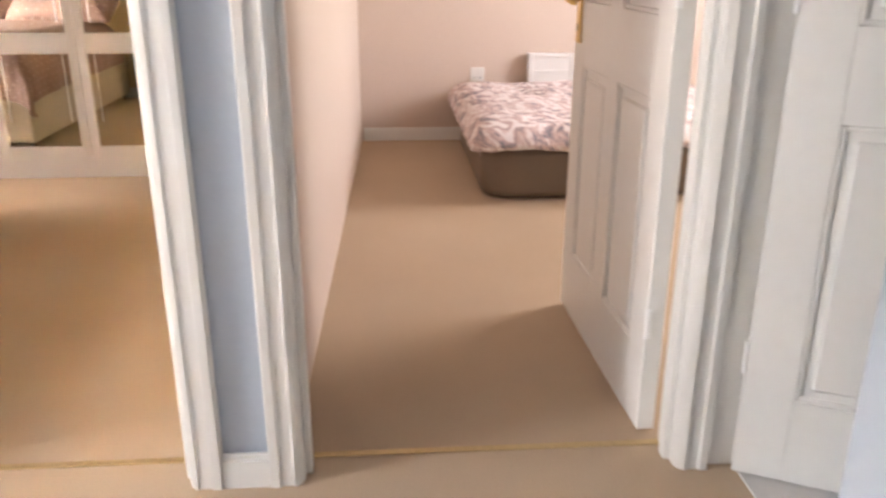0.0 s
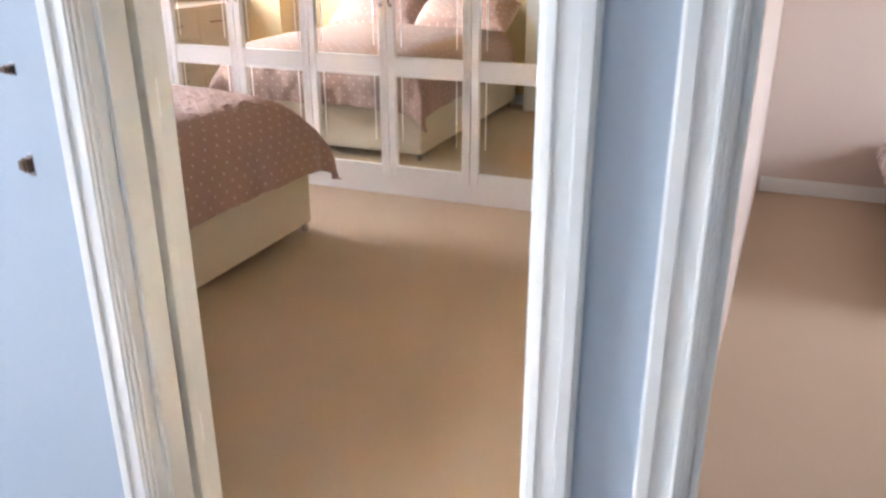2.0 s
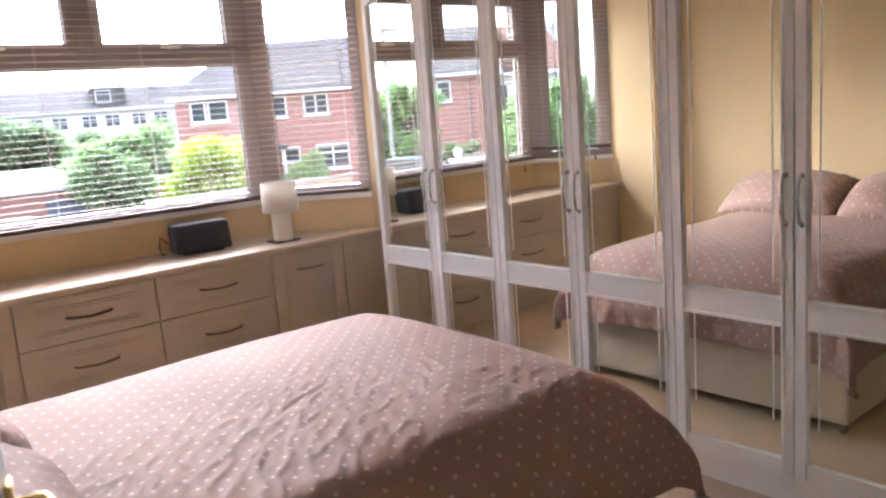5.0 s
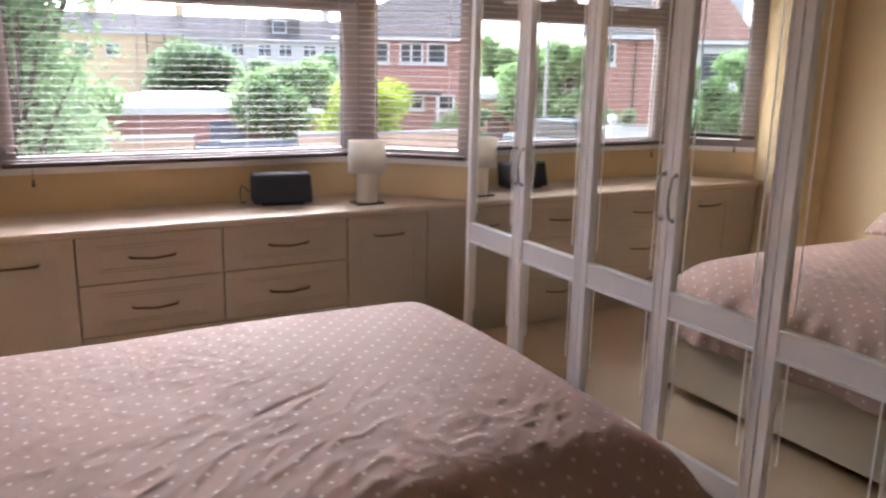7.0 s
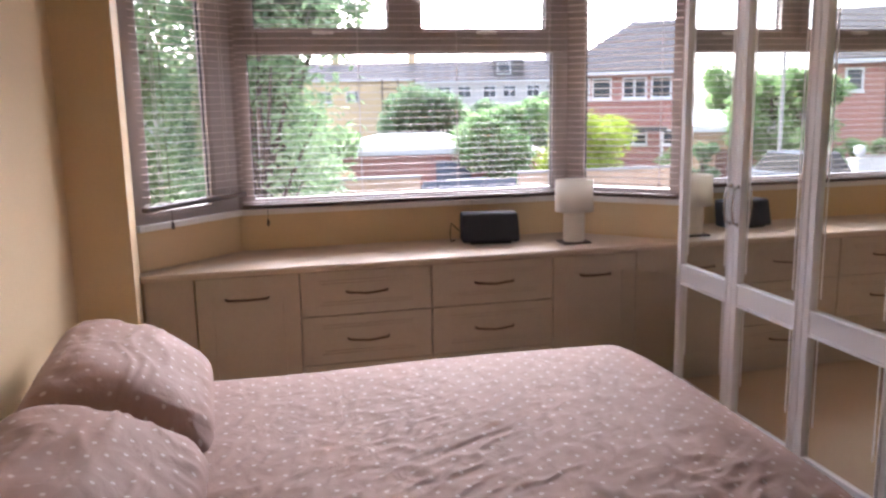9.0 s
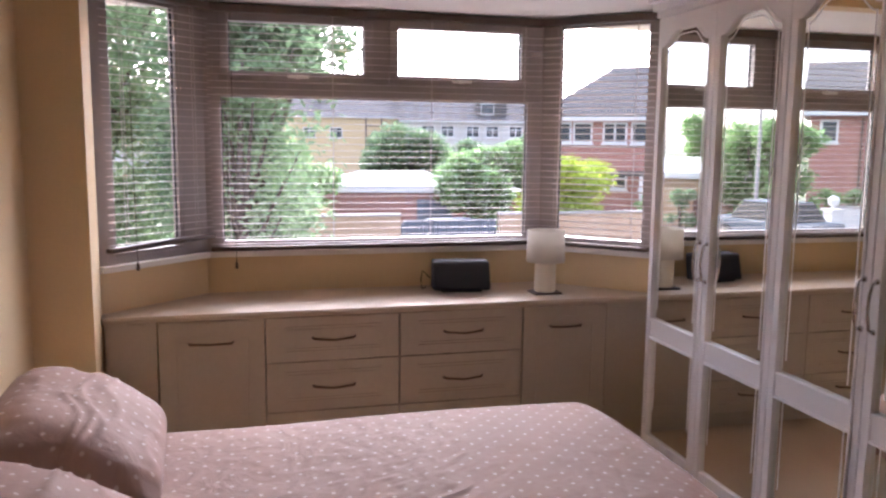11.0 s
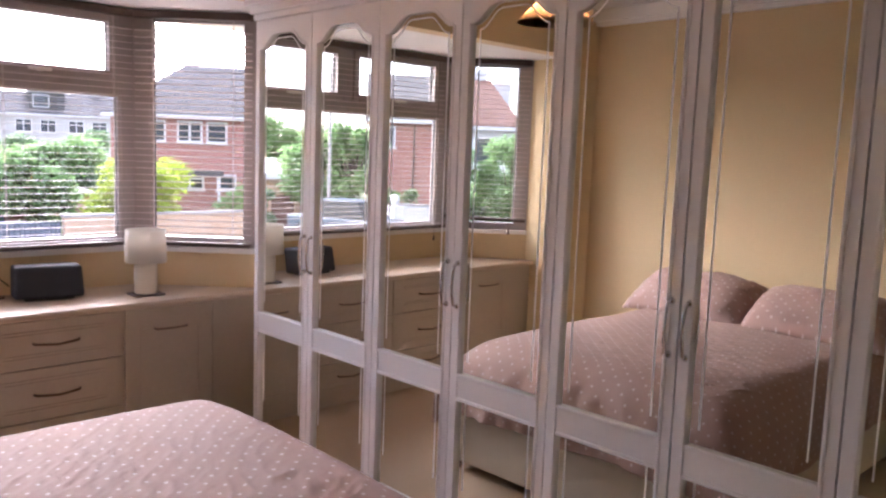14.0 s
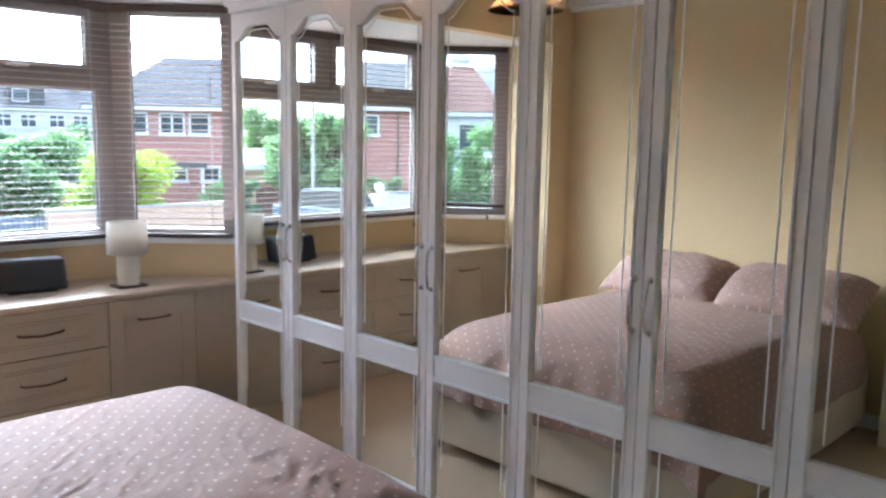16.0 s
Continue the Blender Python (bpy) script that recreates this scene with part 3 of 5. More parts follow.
def wardrobe_door(parent, y_top, handle_side):
    """One mirrored door whose higher-y edge is at y_top. Built in u from its lower-y edge."""
    w, st = WD - 0.006, 0.042
    y0 = y_top - WD + 0.003
    # one connected frame: stiles and rails as cells, with the arched top rail let in
    fr = bmesh.new()
    us, zs = (0, st, w - st, w), (DOOR_Z0, 0.168, 0.654, 0.746, 2.030, DOOR_Z1)
    for i in range(3):
        for k in range(5):
            if i == 1 and k in (1, 3, 4):
                continue
            bm_box(fr, WX, WX + 0.021, y0 + us[i], y0 + us[i + 1], zs[k], zs[k + 1])
    line = arch_line(w, st)
    top = strip_plate(line, [(u, DOOR_Z1) for u, z in line], WX, WX + 0.021)
    fr = join(fr, moved(top, Matrix.Translation((0, y0, 0))))
    bmesh.ops.remove_doubles(fr, verts=fr.verts, dist=0.0006)
    door = part("door", fr, FOIL, parent)
    for u in (st - 0.011, w - st + 0.001):
        part("stile_moulding", box(WX - 0.006, WX + 0.004, y0 + u, y0 + u + 0.010, DOOR_Z0 + 0.008, DOOR_Z1 - 0.13, 0.004, 2), FOIL, door)
    for z in (0.648, 0.738):
        part("rail_moulding", box(WX - 0.007, WX + 0.004, y0 + st, y0 + w - st, z, z + 0.012, 0.004, 2), FOIL, door)
    rim = strip_plate([(u, z - 0.006) for u, z in line], [(u, z + 0.008) for u, z in line], WX - 0.004, WX + 0.004)
    part("arch_moulding", moved(rim, Matrix.Translation((0, y0, 0))), FOIL, door)
    up = strip_plate([(u, 0.742) for u, z in line], [(u, z + 0.006) for u, z in line], WX + 0.012, WX + 0.016)
    part("mirror", moved(up, Matrix.Translation((0, y0, 0))), MIRROR, door, "arched upper mirror panel")
    part("mirror", box(WX + 0.012, WX + 0.016, y0 + st - 0.004, y0 + w - st + 0.004, 0.164, 0.658), MIRROR, door, "lower mirror panel")
    # bevelled groove lines inset from the mirror's edge, their reflection painted in as white
    g = 0.032
    lines = bmesh.new()
    inner = [(st + g + (u - st) * (w - 2 * st - 2 * g) / (w - 2 * st), z - 0.028) for u, z in line]
    arc = strip_plate(inner, [(u, z + 0.005) for u, z in inner], WX + 0.010, WX + 0.0125)
    lines = join(lines, moved(arc, Matrix.Translation((0, y0, 0))))
    for u in (st + g, w - st - g - 0.005):
        bm_box(lines, WX + 0.010, WX + 0.0125, y0 + u, y0 + u + 0.005, 0.80, inner[0][1] + 0.004, 0.001)
        bm_box(lines, WX + 0.010, WX + 0.0125, y0 + u, y0 + u + 0.005, 0.30, 0.655, 0.001)
    part("bevel_line", lines, GLINT_WHITE, door, "bevelled line on the mirror, its glint painted white")
    hy = y0 + (0.026 if handle_side < 0 else w - 0.026)
    bow = tube([(WX - 0.004, hy, 1.000), (WX - 0.024, hy, 1.012), (WX - 0.032, hy, 1.050), (WX - 0.034, hy, 1.085), (WX - 0.032, hy, 1.120), (WX - 0.024, hy, 1.158), (WX - 0.004, hy, 1.170)], 0.0055, 8)
    feet = join(bow, moved(lathe([(0.011, 0), (0.009, 0.008), (0.006, 0.012)], 12), Matrix.Translation((WX + 0.001, hy, 1.004)) @ Matrix.Rotation(radians(-90), 4, "Y")),
                moved(lathe([(0.011, 0), (0.009, 0.008), (0.006, 0.012)], 12), Matrix.Translation((WX + 0.001, hy, 1.166)) @ Matrix.Rotation(radians(-90), 4, "Y")))
    part("handle", feet, CHROME, door, "bowed brushed chrome handle", smooth=True)


for k in range(4):
    yt = WY0 - 2 * k * WD
    wd = thing("wardrobe", "white fitted wardrobe with two arched mirror doors", "wardrobe", group="row of fitted wardrobes")
    carcass = bmesh.new()
    yb = yt - 2 * WD
    for q in ((WX + 0.024, 4.55, yb + 0.001, yb + 0.019, 0.10, 2.16), (WX + 0.024, 4.55, yt - 0.019, yt - 0.001, 0.10, 2.16),
              (WX + 0.024, 4.55, yb + 0.019, yt - 0.019, 0.10, 0.118), (WX + 0.024, 4.55, yb + 0.019, yt - 0.019, 2.142, 2.16), (4.535, 4.55, yb + 0.019, yt - 0.019, 0.118, 2.142)):
        bm_box(carcass, *q)
    part("carcass", carcass, FOIL, wd)
    wardrobe_door(wd, yt, -1)
    wardrobe_door(wd, yt - WD, 1)
y_end = WY0 - 8 * WD
fp = thing("filler_panel", "plain white panel closing the wardrobe row", "panel")
part("panel", box(WX + 0.004, WX + 0.022, 0.645, y_end - 0.003, 0.105, 2.158, 0.002), FOIL, fp)
pl = thing("plinth", "white plinth under the fitted wardrobes", "plinth")
part("board", join(box(WX + 0.012, WX + 0.030, 0.645, WY0 - 0.004, 0.0, 0.104, 0.002), box(WX + 0.030, 4.55, WY0 - 0.022, WY0 - 0.004, 0.0, 0.1)), FOIL, pl)
cornice = bmesh.new()
for x0, z0, z1 in ((WX - 0.012, 2.162, 2.190), (WX - 0.030, 2.190, 2.225), (WX - 0.055, 2.225, 2.268), (WX - 0.065, 2.268, 2.292)):
    bm_box(cornice, x0, 4.55, 0.645, WY0 + (WX - x0) * 0.4, z0, z1, 0.005, 2)
co = thing("wardrobe_cornice", "stepped white cornice along the wardrobe tops", "cornice")
part("moulding", cornice, FOIL, co)
setting("wall_over_wardrobe", box(WX + 0.30, 4.555, 0.645, 4.65, 2.294, Z_CEIL), GOLD_WALL, "painted panel above the wardrobes", "wall")

# ---- bedroom: drawer run under the window ----
FY = 4.975
WT = 0.787


def pull(parent, x0, x1, z, drop=0.010):
    bow = tube([(x0, FY, z), (x0 + 0.008, FY - 0.020, z - 0.002), ((x0 + x1) / 2, FY - 0.028, z - drop), (x1 - 0.008, FY - 0.020, z - 0.002), (x1, FY, z)], 0.0055, 8)
    part("handle", bow, BRONZE, parent, "dark bowed bronze handle", smooth=True)


def unit_body(parent, x0, x1, y1=5.24):
    b = bmesh.new()
    for q in ((x0 + 0.001, x0 + 0.017, FY + 0.020, y1, 0.09, 0.755), (x1 - 0.017, x1 - 0.001, FY + 0.020, y1, 0.09, 0.755),
              (x0 + 0.017, x1 - 0.017, FY + 0.020, y1, 0.09, 0.106), (x0 + 0.017, x1 - 0.017, FY + 0.020, y1, 0.739, 0.755),
              (x0 + 0.017, x1 - 0.017, y1 - 0.01, y1, 0.106, 0.739), (x0, x1, FY + 0.06, FY + 0.078, 0.0, 0.089)):
        bm_box(b, *q)
    part("body", b, CREAM_UNIT, parent)


def drawer_unit(x0, x1, handles):
    d = thing("drawer_unit", "cream three-drawer unit with bronze pulls under the window", "drawers", group="fitted drawer run")
    unit_body(d, x0, x1)
    for (z0, z1), hz in zip(((0.100, 0.286), (0.290, 0.531), (0.535, 0.752)), (0.205, 0.412, 0.648)):
        f = bm_box(bmesh.new(), x0 + 0.002, x1 - 0.002, FY, FY + 0.019, z0, z1, 0.004, 2)
        fr = part("drawer_front", f, CREAM_UNIT, d)
        for q in ((x0 + 0.09, x1 - 0.09, z0 + 0.045, z0 + 0.052), (x0 + 0.10, x1 - 0.10, z0 + 0.060, z0 + 0.066), (x0 + 0.09, x1 - 0.09, z1 - 0.052, z1 - 0.045), (x0 + 0.10, x1 - 0.10, z1 - 0.066, z1 - 0.060)):
            part("panel_line", box(q[0], q[1], FY - 0.004, FY + 0.002, q[2], q[3], 0.0015), CREAM_UNIT, fr)
        pull(fr, handles[0], handles[1], hz)
    return d


def door_unit(x0, x1, handles, label, arched):
    d = thing("base_cabinet", label, "cabinet", group="fitted drawer run")
    unit_body(d, x0, x1)
    f = bm_box(bmesh.new(), x0 + 0.002, x1 - 0.002, FY, FY + 0.019, 0.100, 0.752, 0.004, 2)
    dr = part("door", f, CREAM_UNIT, d)
    u0, u1 = x0 + 0.075, x1 - 0.075
    pts = []
    for i in range(17):
        s = i / 16
        e = abs(2 * s - 1)
        pts.append((u0 + s * (u1 - u0), 0.662 + (0.032 * (0.5 + 0.5 * math.cos(math.pi * e / 0.8)) if e < 0.8 else 0)))
    for off in (0.0, -0.014):
        a = strip_plate([(u, z + off) for u, z in pts], [(u, z + off + 0.006) for u, z in pts], 0.0, 0.005)
        a = moved(a, Matrix(((0, 1, 0, 0), (1, 0, 0, FY - 0.003), (0, 0, 1, 0), (0, 0, 0, 1))))
        part("arch_line", a, CREAM_UNIT, dr)
    for u in (u0, u1 - 0.006):
        part("panel_line", box(u, u + 0.006, FY - 0.003, FY + 0.002, 0.171, 0.662, 0.0015), CREAM_UNIT, dr)
    part("panel_line", box(u0, u1, FY - 0.003, FY + 0.002, 0.165, 0.171, 0.0015), CREAM_UNIT, dr)
    pull(dr, handles[0], handles[1], 0.648, 0.003)
    return d


def end_filler(x0, x1):
    d = thing("end_panel", "plain cream filler beside the drawer run", "panel", group="fitted drawer run")
    part("panel", join(box(x0 + 0.002, x1 - 0.002, FY + 0.006, FY + 0.022, 0.0, 0.754, 0.002), box(x0 + 0.002, x0 + 0.02, FY + 0.022, 5.04, 0, 0.754)), CREAM_UNIT, d)


end_filler(1.434, 1.660)
door_unit(1.662, 2.139, (1.796, 1.993), "cream arched-panel cupboard with a bronze pull", True)
drawer_unit(2.141, 2.784, (2.362, 2.564))
drawer_unit(2.786, 3.424, (3.010, 3.211))
door_unit(3.426, 3.889, (3.574, 3.745), "cream arched-panel cupboard beside the wardrobe", True)
end_filler(3.891, 4.19)
wt = thing("worktop", "pale wood-effect worktop following the bay", "worktop")
top = prism([(1.429, FY - 0.022), (4.195, FY - 0.022), (4.172, 5.036), (3.702, 5.491), (1.876, 5.491), (1.420, 5.048)], 0.757, WT)
bmesh.ops.bevel(top, geom=[e for e in top.edges if all(v.co.y < FY for v in e.verts)], offset=0.008, segments=3, affect="EDGES")
part("board", top, WORKTOP, wt)

# speaker on the worktop
sp = thing("speaker", "black cloth-fronted wedge speaker on the worktop", "speaker", pose(3.185, 5.30, WT, 0, 0, -8))
sb = bm_box(bmesh.new(), -0.158, 0.158, -0.065, 0.065, 0.010, 0.165, 0.020, 3)
for v in sb.verts:
    v.co.y += 0.032 * (v.co.z / 0.165)
    v.co.x *= 1 - 0.04 * (v.co.z / 0.165)
part("cabinet", sb, DARK, sp, smooth=False)
part("grille", moved(box(-0.140, 0.140, -0.004, 0.0, 0.022, 0.150, 0.001), Matrix.Translation((0, -0.065, 0)) @ Matrix.Rotation(radians(-10.7), 4, "X")), DARK, sp)
part("foot", box(-0.11, 0.11, -0.05, 0.06, 0.0, 0.013, 0.003), RUBBER, sp)
part("power_lead", tube([(-0.16, 0.07, 0.06), (-0.20, 0.08, 0.10), (-0.21, 0.07, 0.05), (-0.205, 0.05, 0.004), (-0.18, 0.09, 0.004)], 0.004), RUBBER, sp, "thin black cable")

# table lamp
tl = thing("table_lamp", "small cream ceramic lamp with a white drum shade", "lamp", pose(3.610, 5.150, WT))
part("foot", box(-0.078, 0.078, -0.06, 0.06, 0, 0.010, 0.003), DARKWOOD, tl, "thin brown base")
part("base", lathe([(0.052, 0.010), (0.056, 0.016), (0.056, 0.175), (0.050, 0.185), (0.015, 0.190), (0.010, 0.205)], 28), CERAMIC, tl, smooth=False)
sh = lathe([(0.102, 0.172), (0.099, 0.338), (0.097, 0.338), (0.100, 0.172), (0.102, 0.172)], 36)
part("shade", sh, SHADE, tl, "white fabric drum shade", smooth=True)
part("bulb_holder", lathe([(0.014, 0.185), (0.014, 0.225), (0.026, 0.25), (0.026, 0.28), (0.0, 0.30)], 16), PLASTIC, tl)


# ---- venetian blinds ----
def blind(name, a, b, inset, z0, label, droop=0.0, ends=(0.03, 0.03), tilt=0.0):
    a, b = Vector((*a, 0)), Vector((*b, 0))
    d = b - a
    m = Matrix.Translation(a) @ Matrix.Rotation(math.atan2(d.y, d.x), 4, "Z")
    bl = thing(name, label, "blind", m)
    u0, u1 = ends[0], d.length - ends[1]
    part("headrail", box(u0, u1, -inset - 0.022, -inset + 0.022, 2.215, 2.255, 0.004), DARKWOOD, bl, "dark wood head rail")
    me = None
    n = int((2.205 - z0 - 0.03) / 0.0345)
    for i in range(n):
        z = z0 + 0.035 + i * 0.0345
        if me is None:
            s = bmesh.new()
            rows = []
            for k in range(5):
                y = -0.0095 + 0.019 * k / 4
                zz = 0.0012 * (1 - (2 * k / 4 - 1) ** 2)
                rows.append([s.verts.new((x, y, zz + dz)) for x in (u0, u1) for dz in (0, 0.0011)])
            for p, q in zip(rows, rows[1:]):
                s.faces.new((p[1], q[1], q[3], p[3]))
                s.faces.new((p[0], p[2], q[2], q[0]))
                s.faces.new((p[0], q[0], q[1], p[1]))
                s.faces.new((p[2], p[3], q[3], q[2]))
            s.faces.new((rows[0][0], rows[0][1], rows[0][3], rows[0][2]))
            s.faces.new((rows[-1][0], rows[-1][2], rows[-1][3], rows[-1][1]))
            bmesh.ops.recalc_face_normals(s, faces=s.faces)
            ob = part("slat", s, SLAT, bl)
            me = ob.data
        else:
            ob = new("slat", me)
            ob.parent = bl
        ob.matrix_basis = pose(0, -inset, z, tilt + random.uniform(-1.5, 1.5), random.uniform(-0.08, 0.08), 0)
    rail = moved(box(u0, u1, -0.024, 0.024, 0.0, 0.022, 0.004), Matrix.Translation((0, -inset, z0)) @ Matrix.Rotation(radians(droop), 4, "Y"))
    part("bottom_rail", rail, DARKWOOD, bl, "dark wood bottom rail")
    count = max(2, round((u1 - u0) / 0.55) + 1)
    for i in range(count):
        u = u0 + 0.10 + (u1 - u0 - 0.2) * i / (count - 1)
        for o in (-0.0098, 0.0098):
            part("ladder_cord", box(u - 0.0011, u + 0.0011, -inset + o - 0.0008, -inset + o + 0.0008, z0 + 0.01, 2.22), SLAT, bl)
    part("pull_cord", tube([(u0 + 0.12, -inset - 0.03, 2.22), (u0 + 0.12, -inset - 0.03, 1.5), (u0 + 0.125, -inset - 0.032, z0 - 0.06)], 0.0015, 6), DARKWOOD, bl)
    part("cord_pull", moved(lathe([(0.002, 0.034), (0.006, 0.028), (0.009, 0.0), (0.005, -0.004)], 10), Matrix.Translation((u0 + 0.125, -inset - 0.032, z0 - 0.085))), DARKWOOD, bl, "small wooden acorn pull")
    return bl


blind("venetian_blind", BAY[1], BAY[2], 0.038, 1.012, "lowered wooden venetian blind with open slats over the window", ends=(0.02, 0.02), tilt=-3)
blind("venetian_blind", BAY[2], BAY[3], 0.038, 1.012, "lowered wooden venetian blind on the canted window", ends=(0.02, 0.01), tilt=-17)
blind("venetian_blind", BAY[0], BAY[1], 0.052, 1.068, "wooden venetian blind hanging slightly off its canted window", ends=(0.02, 0.01), droop=-1.5)

# ---- bed ----
BX0, BX1, BY0, BY1 = 1.335, 3.30, 2.445, 3.905
bed = thing("divan_bed", "cream divan bed base with drawers on chrome castors", "bed")
base = bm_box(bmesh.new(), BX0, BX1 - 0.0, BY0, BY1, 0.045, 0.355, 0.018, 3)
part("base", base, DIVAN, bed)
part("drawer_seam", box(2.385, 2.391, BY0 - 0.0015, BY0 + 0.002, 0.06, 0.33), DARK, bed)
part("mattress", bm_box(bmesh.new(), BX0 + 0.005, BX1 - 0.09, BY0 + 0.05, BY1 - 0.05, 0.36, 0.555, 0.09, 4), SHEET, bed, smooth=True)
for x in (BX0 + 0.08, (BX0 + BX1) / 2 + 0.06, BX1 - 0.035):
    for y in (BY0 + 0.028, BY1 - 0.028):
        part("castor", join(moved(lathe([(0.014, 0.035), (0.020, 0.042), (0.020, 0.048)], 14), Matrix.Translation((x, y, 0))), moved(lathe([(0.012, -0.011), (0.021, -0.009), (0.021, 0.009), (0.012, 0.011)], 16), Matrix.Translation((x + 0.008, y, 0.022)) @ Matrix.Rotation(radians(90), 4, "X"))), CHROME, bed, "chrome castor", smooth=False)


def bend(s, flat, r):
    """How far along and how far down a cloth lies that folds over an edge with radius r."""
    if s <= flat:
        return s, 0.0
    a = (s - flat) / r
    if a < math.pi / 2:
        return flat + r * math.sin(a), r * (1 - math.cos(a))
    return flat + r, r + (s - flat - r * math.pi / 2)


def duvet():
    top, r, hang = 0.663, 0.225, 0.160
    cx, half = (BY0 + BY1) / 2, (BY1 - BY0) / 2 + 0.045
    x_start, x_flat = 1.55, BX1 + 0.075 - r
    nu, nv = 280, 300
    smax = half - r + r * math.pi / 2 + hang - 0.06
    tmax = (x_flat - x_start) + r * math.pi / 2 + hang - 0.06
    bm = bmesh.new()
    uvl = bm.loops.layers.uv.new("cloth")
    grid = []
    for i in range(nu + 1):
        row = []
        s = -smax + 2 * smax * i / nu
        for j in range(nv + 1):
            t = tmax * j / nv
            sy, ds = bend(abs(s), half - r, r)
            tx, dt = bend(t, x_flat - x_start, r)
            p = 2.0 if s < 0 else 2.4
            drop = (ds ** p + dt ** p) ** (1 / p)
            if drop > 0.36:
                drop = 0.36 + (drop - 0.36) * 0.4
            x, y = x_start + tx, cx + math.copysign(sy, s)
            side = min(1.0, max(ds, dt) / 0.12)
            # puffy top: higher towards the foot, long soft ridges and fine rucks
            e = max(0.0, 1 - (abs(s) / half) ** 4)
            puff = 0.018 * e * math.sin(math.pi * min(1, t / tmax * 1.1)) + 0.034 * math.exp(-((t - tmax * 0.78) / 0.32) ** 2) * (0.5 + 0.5 * s / half) * e
            n1 = noise.noise(Vector((t * 2.1, s * 2.1, 0.3))) * 0.010
            w = noise.noise(Vector((t * 1.6 + 7, s * 1.6, 1.9)))
            n2 = noise.noise(Vector((t * 5 + s * 6 + w, (s * 0.8 - t * 0.9) * 15 + 2 * w, 2.7)))
            n3 = noise.noise(Vector((t * 10 + s * 5.0, (s - t * 0.6) * 32 + 3 * w, 5.1)))
            n4 = noise.noise(Vector((t * 26 - s * 9, s * 8 + t * 4 + 2 * w, 8.3)))
            patch = max(0.45, min(1.0, 0.6 + 1.4 * w))
            near = 0.35 + 0.65 * max(0.0, min(1.0, 0.5 - 0.9 * s / half))
            ruck = (0.0046 * (1 - min(1, abs(n2) * 3.2)) + 0.0050 * (1 - min(1, abs(n3) * 2.0)) * patch + 0.002 * n4) * near * max(0.15, min(1.0, (tmax - 0.30 - t) / 0.25)) * max(0.0, min(1.0, (half - 0.06 - abs(s)) / 0.16))
            z = top - 0.004 - drop + (puff + n1 + ruck) * (1 - 0.75 * side) - 0.008 * min(1.0, abs(s) / half) ** 6
            if side > 0:
                fold = math.sin(t * 17 + 2.2 * n1 * 60) * 0.5 + math.sin(t * 7.3) * 0.5 if ds > dt else math.sin(s * 15 + 1.5) * 0.6 + math.sin(s * 6.1) * 0.5
                amp = (0.016 if ds > dt else 0.024) * side * min(1.0, drop / 0.25)
                if ds > dt:
                    y += math.copysign(fold * amp, s)
                else:
                    x += fold * amp + 0.02 * noise.noise(Vector((s * 13, drop * 9, 3.3))) * side
                if ds > 0 and dt > 0:
                    # the corner flares into a soft hanging fold
                    k = max(0.0, min(ds, dt) - 0.08) * (1.0 if s < 0 else 0.15)
                    x += 0.30 * k
                    y += math.copysign(0.12 * k, s)
            # rounded foot corners
            ca = max(0.0, min(1.0, (abs(s) - half + 0.55) / 0.55))
            cb = max(0.0, min(1.0, (t - (x_flat - x_start) + 0.45) / 0.55))
            z -= (0.030 if s > 0 else 0.02) * (ca * cb) ** 1.5
            row.append(bm.verts.new((x, y, z)))
        grid.append(row)
    for i in range(nu):
        for j in range(nv):
            f = bm.faces.new((grid[i][j], grid[i + 1][j], grid[i + 1][j + 1], grid[i][j + 1]))
            f.smooth = True
            for lo, (a, b) in zip(f.loops, ((i, j), (i + 1, j), (i + 1, j + 1), (i, j + 1))):
                lo[uvl].uv = (2 * smax * a / nu, tmax * b / nv)
    bmesh.ops.recalc_face_normals(bm, faces=bm.faces)
    return bm


dv = tagged(solid("duvet", duvet(), DUVET), "dusty pink duvet with small pale dots, draped over the bed", "duvet")
sol = dv.modifiers.new("thickness", "SOLIDIFY")
sol.thickness, sol.offset = 0.022, -1


